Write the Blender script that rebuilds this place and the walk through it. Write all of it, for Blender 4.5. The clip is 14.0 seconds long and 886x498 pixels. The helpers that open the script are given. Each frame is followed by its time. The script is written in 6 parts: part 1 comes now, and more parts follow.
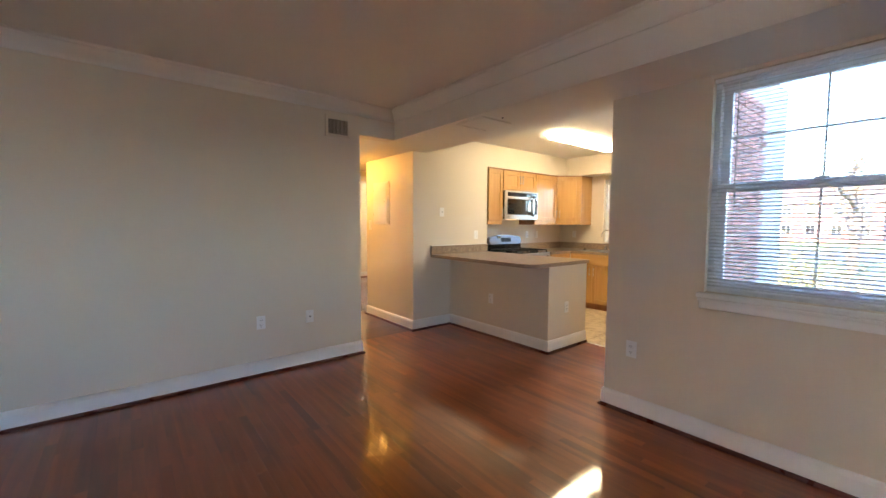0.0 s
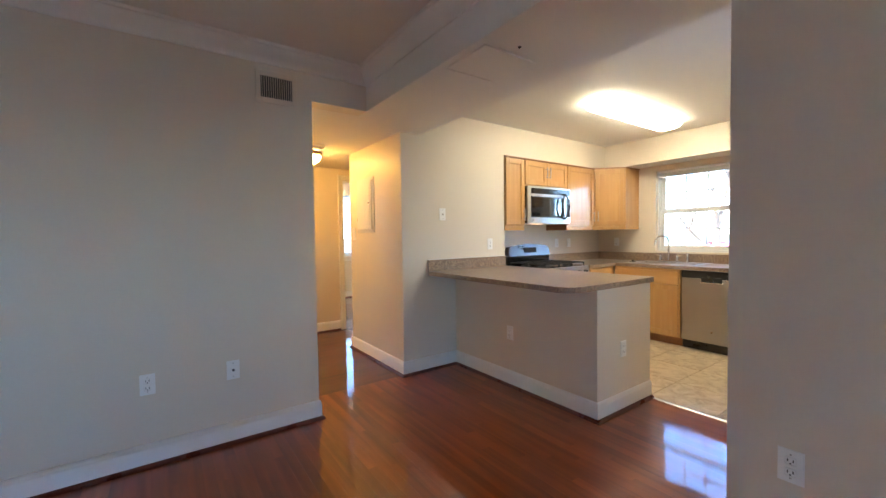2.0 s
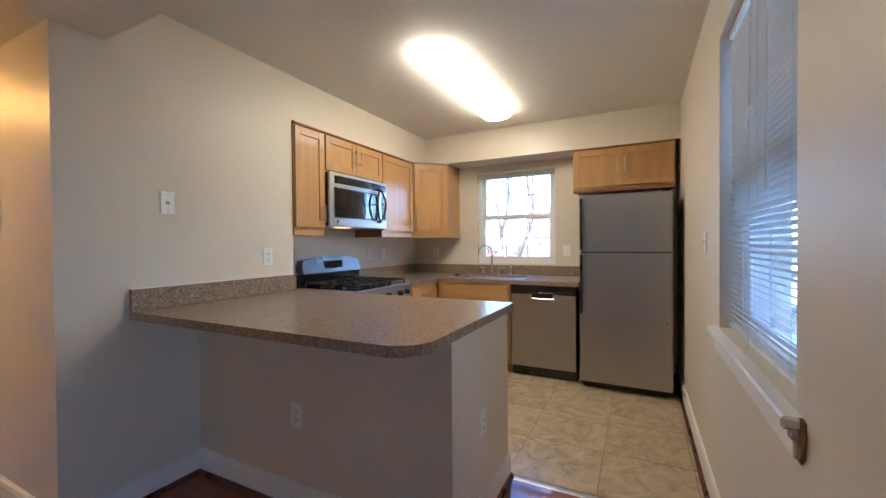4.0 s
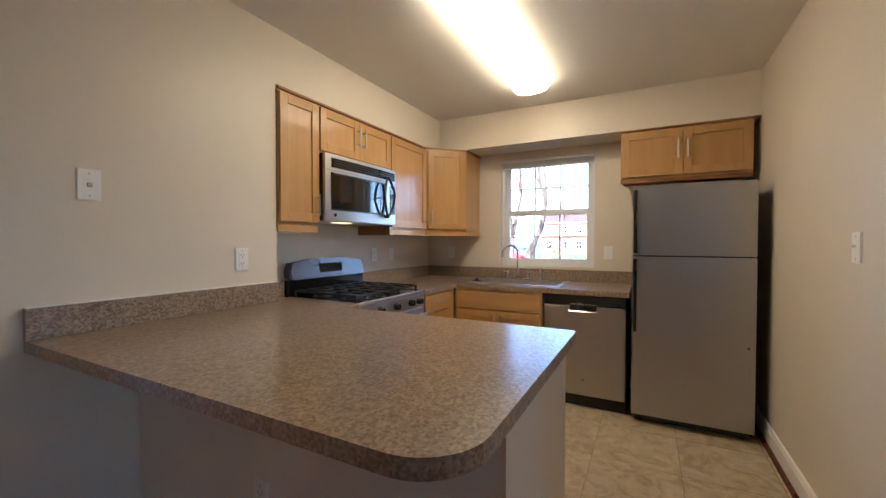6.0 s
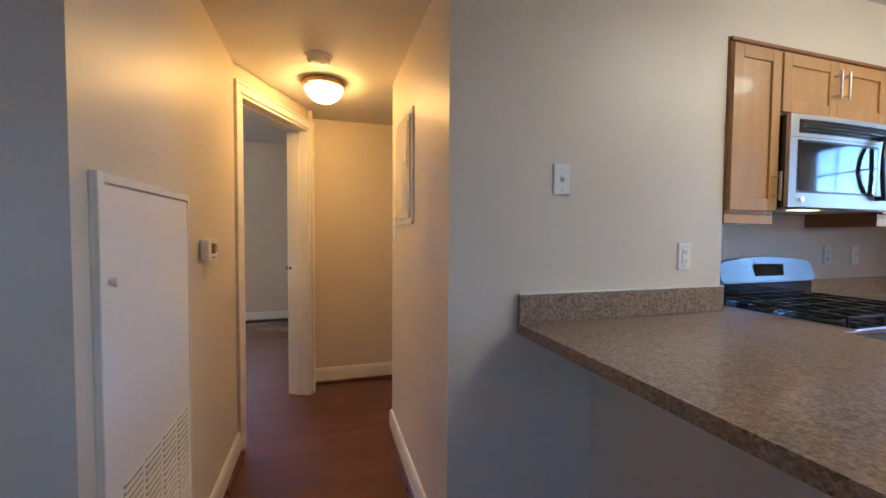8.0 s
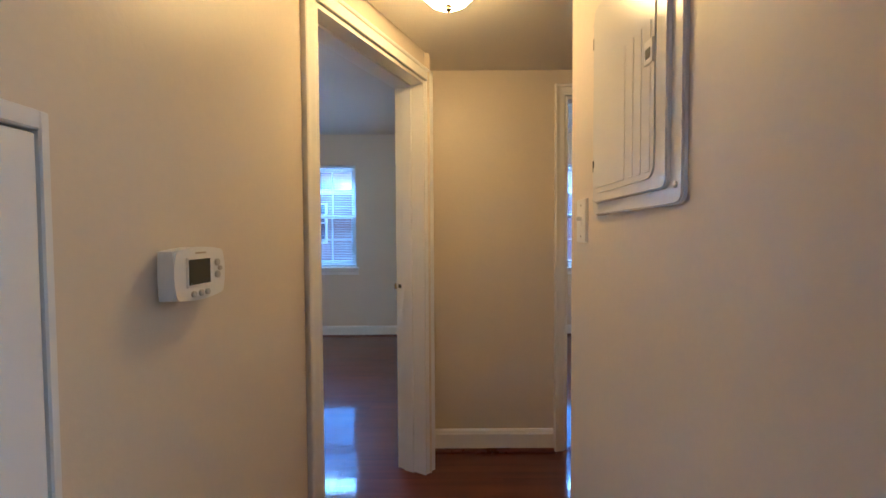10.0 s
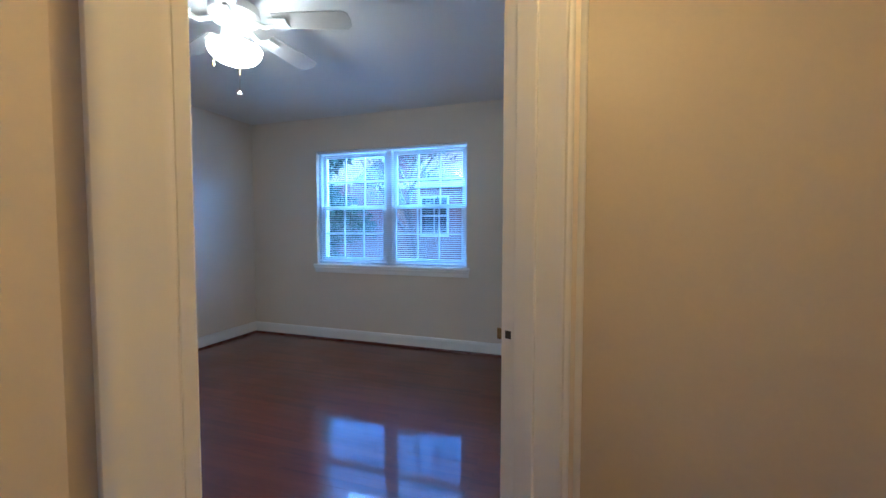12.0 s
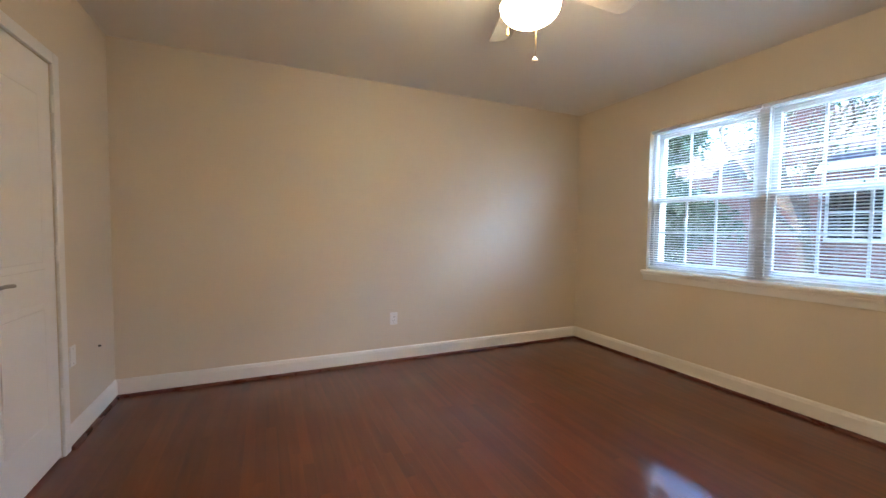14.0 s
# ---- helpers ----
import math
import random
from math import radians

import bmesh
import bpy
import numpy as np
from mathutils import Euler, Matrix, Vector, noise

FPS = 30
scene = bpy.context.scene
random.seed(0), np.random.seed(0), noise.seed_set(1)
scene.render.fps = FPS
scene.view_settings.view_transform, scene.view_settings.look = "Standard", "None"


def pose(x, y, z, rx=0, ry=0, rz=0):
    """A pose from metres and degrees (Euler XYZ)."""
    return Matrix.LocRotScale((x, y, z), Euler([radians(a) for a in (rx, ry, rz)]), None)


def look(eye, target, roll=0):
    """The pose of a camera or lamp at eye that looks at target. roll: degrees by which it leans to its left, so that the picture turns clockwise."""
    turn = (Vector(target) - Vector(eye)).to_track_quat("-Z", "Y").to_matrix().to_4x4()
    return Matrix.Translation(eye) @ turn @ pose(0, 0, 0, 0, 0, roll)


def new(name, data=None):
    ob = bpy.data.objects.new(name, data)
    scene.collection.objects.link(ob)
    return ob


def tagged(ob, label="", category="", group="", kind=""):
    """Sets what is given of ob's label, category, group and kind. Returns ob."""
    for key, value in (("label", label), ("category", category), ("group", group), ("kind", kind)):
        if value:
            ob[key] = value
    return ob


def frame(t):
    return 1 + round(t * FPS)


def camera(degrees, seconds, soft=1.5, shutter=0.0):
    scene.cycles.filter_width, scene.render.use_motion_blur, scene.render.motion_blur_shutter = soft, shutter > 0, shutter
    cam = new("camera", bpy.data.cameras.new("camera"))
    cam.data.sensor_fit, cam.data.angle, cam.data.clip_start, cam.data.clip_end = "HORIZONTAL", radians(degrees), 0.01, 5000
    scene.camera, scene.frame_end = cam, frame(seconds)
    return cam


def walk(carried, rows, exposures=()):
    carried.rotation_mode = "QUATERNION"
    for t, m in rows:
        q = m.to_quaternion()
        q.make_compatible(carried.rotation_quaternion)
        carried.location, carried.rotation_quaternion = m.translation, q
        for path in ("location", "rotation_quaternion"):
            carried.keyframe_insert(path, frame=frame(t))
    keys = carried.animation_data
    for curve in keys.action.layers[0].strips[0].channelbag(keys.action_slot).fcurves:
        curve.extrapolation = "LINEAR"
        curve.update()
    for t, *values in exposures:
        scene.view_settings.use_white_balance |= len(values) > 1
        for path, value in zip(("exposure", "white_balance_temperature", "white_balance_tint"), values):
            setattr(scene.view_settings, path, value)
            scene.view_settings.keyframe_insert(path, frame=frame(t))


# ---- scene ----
cam = camera(97.0, 14.0)
PATH = [
    (0, (0.857, 0.392, 1.337), (2.111, 1.945, 1.208), 0.3),
    (0.5, (1.122, 0.607, 1.332), (2.348, 2.183, 1.212), 0.3),
    (1, (1.367, 0.855, 1.314), (2.551, 2.464, 1.223), 0.0),
    (1.5, (1.584, 1.066, 1.288), (2.702, 2.722, 1.205), -0.5),
    (2, (1.841, 1.269, 1.279), (3.0, 2.897, 1.212), -0.8),
    (2.5, (2.1, 1.548, 1.267), (3.424, 3.046, 1.225), -0.7),
    (3, (2.379, 1.784, 1.246), (3.874, 3.112, 1.232), -0.5),
    (3.5, (2.633, 1.97, 1.263), (4.284, 3.099, 1.249), -0.2),
    (4, (2.86, 2.165, 1.26), (4.647, 3.062, 1.234), -0.5),
    (4.2, (2.941, 2.251, 1.279), (4.774, 3.05, 1.247), -0.7),
    (6.5, (3.391, 2.572, 1.275), (5.08, 3.642, 1.228), 0.8),
    (7, (3.307, 2.67, 1.26), (4.588, 4.205, 1.206), 0.5),
    (7.5, (3.239, 2.836, 1.264), (4.117, 4.632, 1.198), 0.6),
    (8, (3.178, 3.057, 1.276), (3.758, 4.97, 1.199), 0.4),
    (8.2, (3.173, 3.163, 1.264), (3.652, 5.103, 1.191), 0.4),
    (10.3, (3.157, 4.38, 1.266), (3.098, 6.378, 1.203), -0.3),
    (10.5, (3.156, 4.484, 1.26), (3.055, 6.48, 1.195), -0.2),
    (11, (3.113, 4.778, 1.243), (2.925, 6.767, 1.167), 0.1),
    (11.5, (3.086, 5.058, 1.241), (2.78, 7.032, 1.15), 0.0),
    (12, (3.078, 5.305, 1.273), (2.454, 7.204, 1.179), 0.1),
    (12.5, (2.986, 5.539, 1.267), (1.985, 7.268, 1.178), 0.2),
    (13, (2.879, 5.697, 1.263), (1.526, 7.167, 1.162), 0.7),
    (13.5, (2.846, 5.833, 1.236), (1.2, 6.966, 1.138), 0.8),
    (14, (2.838, 5.909, 1.23), (1.018, 6.733, 1.138), 0.6),
]
SKY = 0.085
K_LAMP, H_LAMP, F_LAMP = 1.18, 4.0, 4.5
EXPOSURES = [(0, 5.05, 7200, 11), (2.0, 4.95, 6000, 9), (3.0, 4.7, 5550, 10), (4.0, 4.3, 5500, 13), (6.5, 4.0, 6000, 15), (7.3, 4.05, 5650, 15), (8.2, 4.15, 5000, 12), (10.3, 3.85, 4250, 8), (11.5, 3.8, 4050, 6), (12.5, 3.82, 4300, 8), (13.0, 4.0, 4800, 8), (14.0, 4.35, 6500, 11)]
walk(cam, [(t, look(eye, target, roll)) for t, eye, target, roll in PATH], EXPOSURES)

# ---------------------------------------------------------------- light
world = bpy.data.worlds.new("sky")
scene.world = world
world.use_nodes = True
wt = world.node_tree
sky = wt.nodes.new("ShaderNodeTexSky")
sky.sky_type = "NISHITA"
sky.sun_disc = False
sky.sun_elevation = radians(32)
sky.sun_rotation = radians(270)
sky.dust_density, sky.ozone_density = 0.3, 3.0
clear = wt.nodes.new("ShaderNodeVectorMath")
clear.operation = "MULTIPLY"
clear.inputs[1].default_value = (0.76, 0.90, 1.12)
wt.links.new(sky.outputs[0], clear.inputs[0])
wt.links.new(clear.outputs[0], wt.nodes["Background"].inputs[0])
wt.nodes["Background"].inputs[1].default_value = SKY

sun = new("sun", bpy.data.lights.new("sun", "SUN"))
sun.data.energy, sun.data.angle, sun.data.color = 2.0, radians(0.5), (1.0, 0.95, 0.87)
SUN_FROM = Vector((math.sin(radians(270)) * math.cos(radians(32)), math.cos(radians(270)) * math.cos(radians(32)), math.sin(radians(32))))
sun.matrix_world = look(SUN_FROM * 40, (0, 0, 0))


def portal(name, eye, target, w, h):
    """Guides the sky's light through a window opening; gives none of its own."""
    ob = new(name, bpy.data.lights.new(name, "AREA"))
    ob.data.shape, ob.data.size, ob.data.size_y = "RECTANGLE", w, h
    ob.data.cycles.is_portal = True
    ob.matrix_world = look(eye, target)
    return ob


# The first two serve the unseen windows added to the living room.
portal("window_light", (-1.55, -3.3, 1.35), (-1.55, 5, 1.35), 1.3, 1.7)
portal("window_light", (-3.3, -0.8, 1.45), (5, -0.8, 1.45), 0.9, 1.3)
portal("window_light", (4.0, 0.75, 1.58), (0, 0.75, 1.58), 1.0, 1.3)
portal("window_light", (7.5, 3.41, 1.55), (0, 3.41, 1.55), 0.9, 1.05)
portal("window_light", (4.47, 1.5, 1.5), (4.47, 5, 1.5), 1.0, 1.3)
portal("window_light", (1.15, 9.6, 1.53), (1.15, 0, 1.53), 1.8, 1.3)
portal("window_light", (4.72, 9.6, 1.52), (4.72, 0, 1.52), 0.95, 1.3)


# added fill lamps that boost the sky's light: above the bedroom openings, and outside the blind of the kitchen's side
# window
for eye, target, ww, hh, watts in (((1.15, 9.66, 2.50), (1.15, 8.2, 1.45), 1.75, 0.5, 17.0), ((4.72, 9.66, 2.50), (4.72, 8.2, 1.45), 0.9, 0.5, 8.0), ((4.47, 1.40, 1.75), (4.47, 3.2, 1.45), 1.0, 0.9, 0.35)):
    fill = new("sky_fill_lamp", bpy.data.lights.new("sky_fill_lamp", "AREA"))
    fill.data.shape, fill.data.size, fill.data.size_y = "RECTANGLE", ww, hh
    fill.data.energy, fill.data.color = watts, (0.42, 0.67, 1.0)
    fill.matrix_world = look(eye, target)


# ---------------------------------------------------------------- materials
def mat(name, color, rough=0.5, metal=0.0, spread=0.06, scale=6.0, fine=90.0, bump=0.02, coat=0.0, stretch=(1, 1, 1), per_object=0.0, rough_var=0.06, spec=0.5):
    """Paint, metal, laminate and the like: two scales of variation, fine relief."""
    m = bpy.data.materials.new(name)
    m.use_nodes = True
    n, l = m.node_tree.nodes, m.node_tree.links
    b = n["Principled BSDF"]
    mp = n.new("ShaderNodeMapping")
    mp.inputs["Scale"].default_value = stretch
    l.new(n.new("ShaderNodeNewGeometry").outputs["Position"], mp.inputs[0])
    big, small = n.new("ShaderNodeTexNoise"), n.new("ShaderNodeTexNoise")
    big.inputs["Scale"].default_value, small.inputs["Scale"].default_value = scale, fine
    big.inputs["Detail"].default_value, small.inputs["Detail"].default_value = 4, 3
    l.new(mp.outputs[0], big.inputs["Vector"])
    l.new(mp.outputs[0], small.inputs["Vector"])
    add = n.new("ShaderNodeMath")
    add.operation = "ADD"
    l.new(big.outputs[0], add.inputs[0])
    l.new(small.outputs[0], add.inputs[1])
    rng = n.new("ShaderNodeMapRange")
    rng.inputs[1].default_value, rng.inputs[2].default_value = 0.6, 1.4
    rng.inputs[3].default_value, rng.inputs[4].default_value = 1 - spread, 1 + spread
    l.new(add.outputs[0], rng.inputs[0])
    value = rng.outputs[0]
    if per_object:
        info = n.new("ShaderNodeObjectInfo")
        r2 = n.new("ShaderNodeMapRange")
        r2.inputs[3].default_value, r2.inputs[4].default_value = 1 - per_object, 1 + per_object
        l.new(info.outputs["Random"], r2.inputs[0])
        mul = n.new("ShaderNodeMath")
        mul.operation = "MULTIPLY"
        l.new(value, mul.inputs[0])
        l.new(r2.outputs[0], mul.inputs[1])
        value = mul.outputs[0]
    vm = n.new("ShaderNodeVectorMath")
    vm.operation = "SCALE"
    vm.inputs[0].default_value = color[:3]
    l.new(value, vm.inputs["Scale"])
    l.new(vm.outputs[0], b.inputs["Base Color"])
    rr = n.new("ShaderNodeMapRange")
    rr.inputs[1].default_value, rr.inputs[2].default_value = 0.3, 0.7
    rr.inputs[3].default_value, rr.inputs[4].default_value = max(0.02, rough - rough_var), min(1, rough + rough_var)
    l.new(big.outputs[0], rr.inputs[0])
    l.new(rr.outputs[0], b.inputs["Roughness"])
    b.inputs["Metallic"].default_value = metal
    b.inputs["Specular IOR Level"].default_value = spec
    if coat:
        b.inputs["Coat Weight"].default_value, b.inputs["Coat Roughness"].default_value = coat, 0.08
    if bump:
        bp = n.new("ShaderNodeBump")
        bp.inputs["Strength"].default_value, bp.inputs["Distance"].default_value = 0.5, bump * 0.05
        l.new(add.outputs[0], bp.inputs["Height"])
        l.new(bp.outputs[0], b.inputs["Normal"])
    return m


def glass(name, tint=(1, 1, 1)):
    m = bpy.data.materials.new(name)
    m.use_nodes = True
    b = m.node_tree.nodes["Principled BSDF"]
    b.inputs["Base Color"].default_value = (*tint, 1)
    b.inputs["Roughness"].default_value = 0.0
    b.inputs["IOR"].default_value = 1.45
    b.inputs["Transmission Weight"].default_value = 1.0
    return m


def glow(name, color, strength):
    m = bpy.data.materials.new(name)
    m.use_nodes = True
    b = m.node_tree.nodes["Principled BSDF"]
    b.inputs["Base Color"].default_value = (0.9, 0.88, 0.84, 1)
    b.inputs["Roughness"].default_value = 0.35
    b.inputs["Emission Color"].default_value = (*color, 1)
    b.inputs["Emission Strength"].default_value = strength
    return m


def wood(name, dark, light, rough=0.25, along="X", coat=0.3, grain=14.0, var=0.3, bump=0.003):
    """Wood with grain stretched along one axis; each piece takes its own shade."""
    m = bpy.data.materials.new(name)
    m.use_nodes = True
    n, l = m.node_tree.nodes, m.node_tree.links
    b = n["Principled BSDF"]
    mp = n.new("ShaderNodeMapping")
    s = {"X": (0.6, grain, grain), "Y": (grain, 0.6, grain), "Z": (grain, grain, 0.6)}[along]
    mp.inputs["Scale"].default_value = s
    info = n.new("ShaderNodeObjectInfo")
    geo = n.new("ShaderNodeNewGeometry")
    l.new(geo.outputs["Position"], mp.inputs[0])
    rnd = n.new("ShaderNodeMath")
    rnd.operation = "ADD"
    l.new(info.outputs["Random"], rnd.inputs[0])
    l.new(geo.outputs["Random Per Island"], rnd.inputs[1])
    fr = n.new("ShaderNodeMath")
    fr.operation = "FRACT"
    l.new(rnd.outputs[0], fr.inputs[0])
    off = n.new("ShaderNodeVectorMath")
    off.operation = "SCALE"
    off.inputs[0].default_value = (37, 53, 71)
    l.new(fr.outputs[0], off.inputs["Scale"])
    l.new(off.outputs[0], mp.inputs["Location"])
    tex = n.new("ShaderNodeTexNoise")
    tex.inputs["Scale"].default_value, tex.inputs["Detail"].default_value, tex.inputs["Distortion"].default_value = 1.5, 6, 0.6
    l.new(mp.outputs[0], tex.inputs["Vector"])
    mix = n.new("ShaderNodeMath")
    mix.operation = "MULTIPLY_ADD"
    l.new(fr.outputs[0], mix.inputs[0])
    mix.inputs[1].default_value = var
    l.new(tex.outputs[0], mix.inputs[2])
    ramp = n.new("ShaderNodeValToRGB")
    e = ramp.color_ramp.elements
    e[0].position, e[0].color = 0.3, (*dark, 1)
    e[1].position, e[1].color = 0.72 + var * 0.5, (*light, 1)
    l.new(mix.outputs[0], ramp.inputs[0])
    l.new(ramp.outputs[0], b.inputs["Base Color"])
    patch = n.new("ShaderNodeTexNoise")
    patch.inputs["Scale"].default_value, patch.inputs["Detail"].default_value = 1.3, 5
    l.new(geo.outputs["Position"], patch.inputs["Vector"])
    rr = n.new("ShaderNodeMapRange")
    rr.inputs[1].default_value, rr.inputs[2].default_value = 0.35, 0.65
    rr.inputs[3].default_value, rr.inputs[4].default_value = max(0.285, rough * 0.85), max(0.36, rough * 1.35)
    l.new(patch.outputs[0], rr.inputs[0])
    l.new(rr.outputs[0], b.inputs["Roughness"])
    b.inputs["Coat Weight"].default_value, b.inputs["Coat Roughness"].default_value = coat, 0.07
    b.inputs["Specular IOR Level"].default_value = 0.4
    if bump:
        bp = n.new("ShaderNodeBump")
        bp.inputs["Strength"].default_value, bp.inputs["Distance"].default_value = 0.4, bump * 0.05
        l.new(tex.outputs[0], bp.inputs["Height"])
        l.new(bp.outputs[0], b.inputs["Normal"])
    return m


def speckle(name, dark, mid, light, rough=0.3, size=110.0):
    """Speckled laminate: light flecks and dark spots in a brown-grey ground."""
    m = bpy.data.materials.new(name)
    m.use_nodes = True
    n, l = m.node_tree.nodes, m.node_tree.links
    b = n["Principled BSDF"]
    co = n.new("ShaderNodeTexCoord")
    v = n.new("ShaderNodeTexVoronoi")
    v.inputs["Scale"].default_value = size
    l.new(co.outputs["Object"], v.inputs["Vector"])
    nz = n.new("ShaderNodeTexNoise")
    nz.inputs["Scale"].default_value, nz.inputs["Detail"].default_value = size * 0.35, 5
    l.new(co.outputs["Object"], nz.inputs["Vector"])
    sep = n.new("ShaderNodeSeparateColor")
    l.new(v.outputs["Color"], sep.inputs[0])
    mix = n.new("ShaderNodeMath")
    mix.operation = "MULTIPLY_ADD"
    mix.inputs[1].default_value = 0.55
    l.new(sep.outputs[0], mix.inputs[0])
    half = n.new("ShaderNodeMath")
    half.operation = "MULTIPLY"
    half.inputs[1].default_value = 0.5
    l.new(nz.outputs[0], half.inputs[0])
    l.new(half.outputs[0], mix.inputs[2])
    ramp = n.new("ShaderNodeValToRGB")
    e = ramp.color_ramp.elements
    e[0].position, e[0].color = 0.18, (*dark, 1)
    e[1].position, e[1].color = 0.85, (*light, 1)
    k = ramp.color_ramp.elements.new(0.5)
    k.color = (*mid, 1)
    l.new(mix.outputs[0], ramp.inputs[0])
    l.new(ramp.outputs[0], b.inputs["Base Color"])
    b.inputs["Roughness"].default_value = rough
    b.inputs["Coat Weight"].default_value, b.inputs["Coat Roughness"].default_value = 0.3, 0.16
    return m


def plank(name, along, dark, light):
    """Red-stained oak strips under a worn, slightly wavy gloss varnish; each board has its own shade."""
    m = bpy.data.materials.new(name)
    m.use_nodes = True
    n, l = m.node_tree.nodes, m.node_tree.links
    b = n["Principled BSDF"]
    geo, info = n.new("ShaderNodeNewGeometry"), n.new("ShaderNodeObjectInfo")
    add, own = n.new("ShaderNodeMath"), n.new("ShaderNodeMath")
    own.operation = "FRACT"
    l.new(info.outputs["Random"], add.inputs[0])
    l.new(geo.outputs["Random Per Island"], add.inputs[1])
    l.new(add.outputs[0], own.inputs[0])

    def noise(scale, detail, stretch=(1, 1, 1), shift=False, distort=0.0):
        mp, t = n.new("ShaderNodeMapping"), n.new("ShaderNodeTexNoise")
        mp.inputs["Scale"].default_value = stretch
        l.new(geo.outputs["Position"], mp.inputs[0])
        if shift:
            off = n.new("ShaderNodeVectorMath")
            off.operation = "SCALE"
            off.inputs[0].default_value = (37, 53, 71)
            l.new(own.outputs[0], off.inputs["Scale"])
            l.new(off.outputs[0], mp.inputs["Location"])
        t.inputs["Scale"].default_value, t.inputs["Detail"].default_value, t.inputs["Distortion"].default_value = scale, detail, distort
        l.new(mp.outputs[0], t.inputs["Vector"])
        return t.outputs[0]

    def span(value, a0, a1, b0, b1):
        r = n.new("ShaderNodeMapRange")
        r.inputs[1].default_value, r.inputs[2].default_value, r.inputs[3].default_value, r.inputs[4].default_value = a0, a1, b0, b1
        l.new(value, r.inputs[0])
        return r.outputs[0]

    long_ = (0.6, 9, 9) if along == "X" else (9, 0.6, 9)
    grain = noise(1.5, 6, long_, True, 0.6)
    mix = n.new("ShaderNodeMath")
    mix.operation = "MULTIPLY_ADD"
    mix.inputs[1].default_value = 0.22
    l.new(own.outputs[0], mix.inputs[0])
    l.new(grain, mix.inputs[2])
    ramp = n.new("ShaderNodeValToRGB")
    e = ramp.color_ramp.elements
    e[0].position, e[0].color = 0.15, (*dark, 1)
    e[1].position, e[1].color = 1.0, (*light, 1)
    l.new(mix.outputs[0], ramp.inputs[0])
    l.new(ramp.outputs[0], b.inputs["Base Color"])
    l.new(span(noise(1.3, 5), 0.35, 0.65, 0.42, 0.55), b.inputs["Roughness"])
    b.inputs["Specular IOR Level"].default_value = 0.25
    b.inputs["Coat Weight"].default_value = 1.0
    b.inputs["Coat IOR"].default_value = 1.5
    l.new(span(noise(2.2, 6), 0.35, 0.7, 0.03, 0.085), b.inputs["Coat Roughness"])
    bp = n.new("ShaderNodeBump")
    bp.inputs["Strength"].default_value, bp.inputs["Distance"].default_value = 0.5, 0.0007
    l.new(noise(1.0, 3, (4, 16, 4) if along == "X" else (16, 4, 4)), bp.inputs["Height"])
    l.new(bp.outputs[0], b.inputs["Coat Normal"])
    return m


def travertine(name):
    """Beige stone-look tile: cloudy veins and pale blotches, each tile its own cut."""
    m = bpy.data.materials.new(name)
    m.use_nodes = True
    n, l = m.node_tree.nodes, m.node_tree.links
    b = n["Principled BSDF"]
    geo, info = n.new("ShaderNodeNewGeometry"), n.new("ShaderNodeObjectInfo")
    off, place = n.new("ShaderNodeVectorMath"), n.new("ShaderNodeVectorMath")
    off.operation = "SCALE"
    off.inputs[0].default_value = (19, 31, 0)
    l.new(info.outputs["Random"], off.inputs["Scale"])
    l.new(geo.outputs["Position"], place.inputs[0])
    l.new(off.outputs[0], place.inputs[1])
    cloud, pores = n.new("ShaderNodeTexNoise"), n.new("ShaderNodeTexNoise")
    for t, sc, d, w in ((cloud, 7.0, 7, 1.6), (pores, 45.0, 4, 0.3)):
        t.inputs["Scale"].default_value, t.inputs["Detail"].default_value, t.inputs["Distortion"].default_value = sc, d, w
        l.new(place.outputs[0], t.inputs["Vector"])
    mix = n.new("ShaderNodeMath")
    mix.operation = "MULTIPLY_ADD"
    mix.inputs[1].default_value = 0.28
    l.new(pores.outputs[0], mix.inputs[0])
    l.new(cloud.outputs[0], mix.inputs[2])
    ramp = n.new("ShaderNodeValToRGB")
    e = ramp.color_ramp.elements
    e[0].position, e[0].color = 0.45, (0.33, 0.25, 0.15, 1)
    e[1].position, e[1].color = 0.85, (0.56, 0.46, 0.32, 1)
    k = e.new(0.63)
    k.color = (0.45, 0.36, 0.235, 1)
    l.new(mix.outputs[0], ramp.inputs[0])
    l.new(ramp.outputs[0], b.inputs["Base Color"])
    b.inputs["Roughness"].default_value = 0.3
    bp = n.new("ShaderNodeBump")
    bp.inputs["Strength"].default_value, bp.inputs["Distance"].default_value = 0.3, 0.001
    l.new(mix.outputs[0], bp.inputs["Height"])
    l.new(bp.outputs[0], b.inputs["Normal"])
    return m


WALL = mat("wall_paint", (0.72, 0.645, 0.53), 0.42, spread=0.02, scale=1.3, fine=75, bump=0.02)
CEIL = mat("ceiling_paint", (0.79, 0.765, 0.71), 0.7, spread=0.03, scale=1.2, fine=120, bump=0.012)
TRIM = mat("white_trim_paint", (0.85, 0.84, 0.81), 0.32, spread=0.01, scale=2.0, fine=30, bump=0, rough_var=0.03)
SHOE = mat("dark_red_stain", (0.10, 0.022, 0.013), 0.3, spread=0.2, scale=9, fine=80)
# One oak stain: a lit tone for the living room, a shaded one elsewhere.
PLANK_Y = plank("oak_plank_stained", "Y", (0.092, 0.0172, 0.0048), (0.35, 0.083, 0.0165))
PLANK_X = plank("oak_plank_darkened", "X", (0.044, 0.0070, 0.0020), (0.155, 0.0300, 0.0064))
MAPLE = wood("maple", (0.455, 0.24, 0.082), (0.55, 0.322, 0.122), 0.32, "Z", coat=0.2, grain=9, var=0.12)
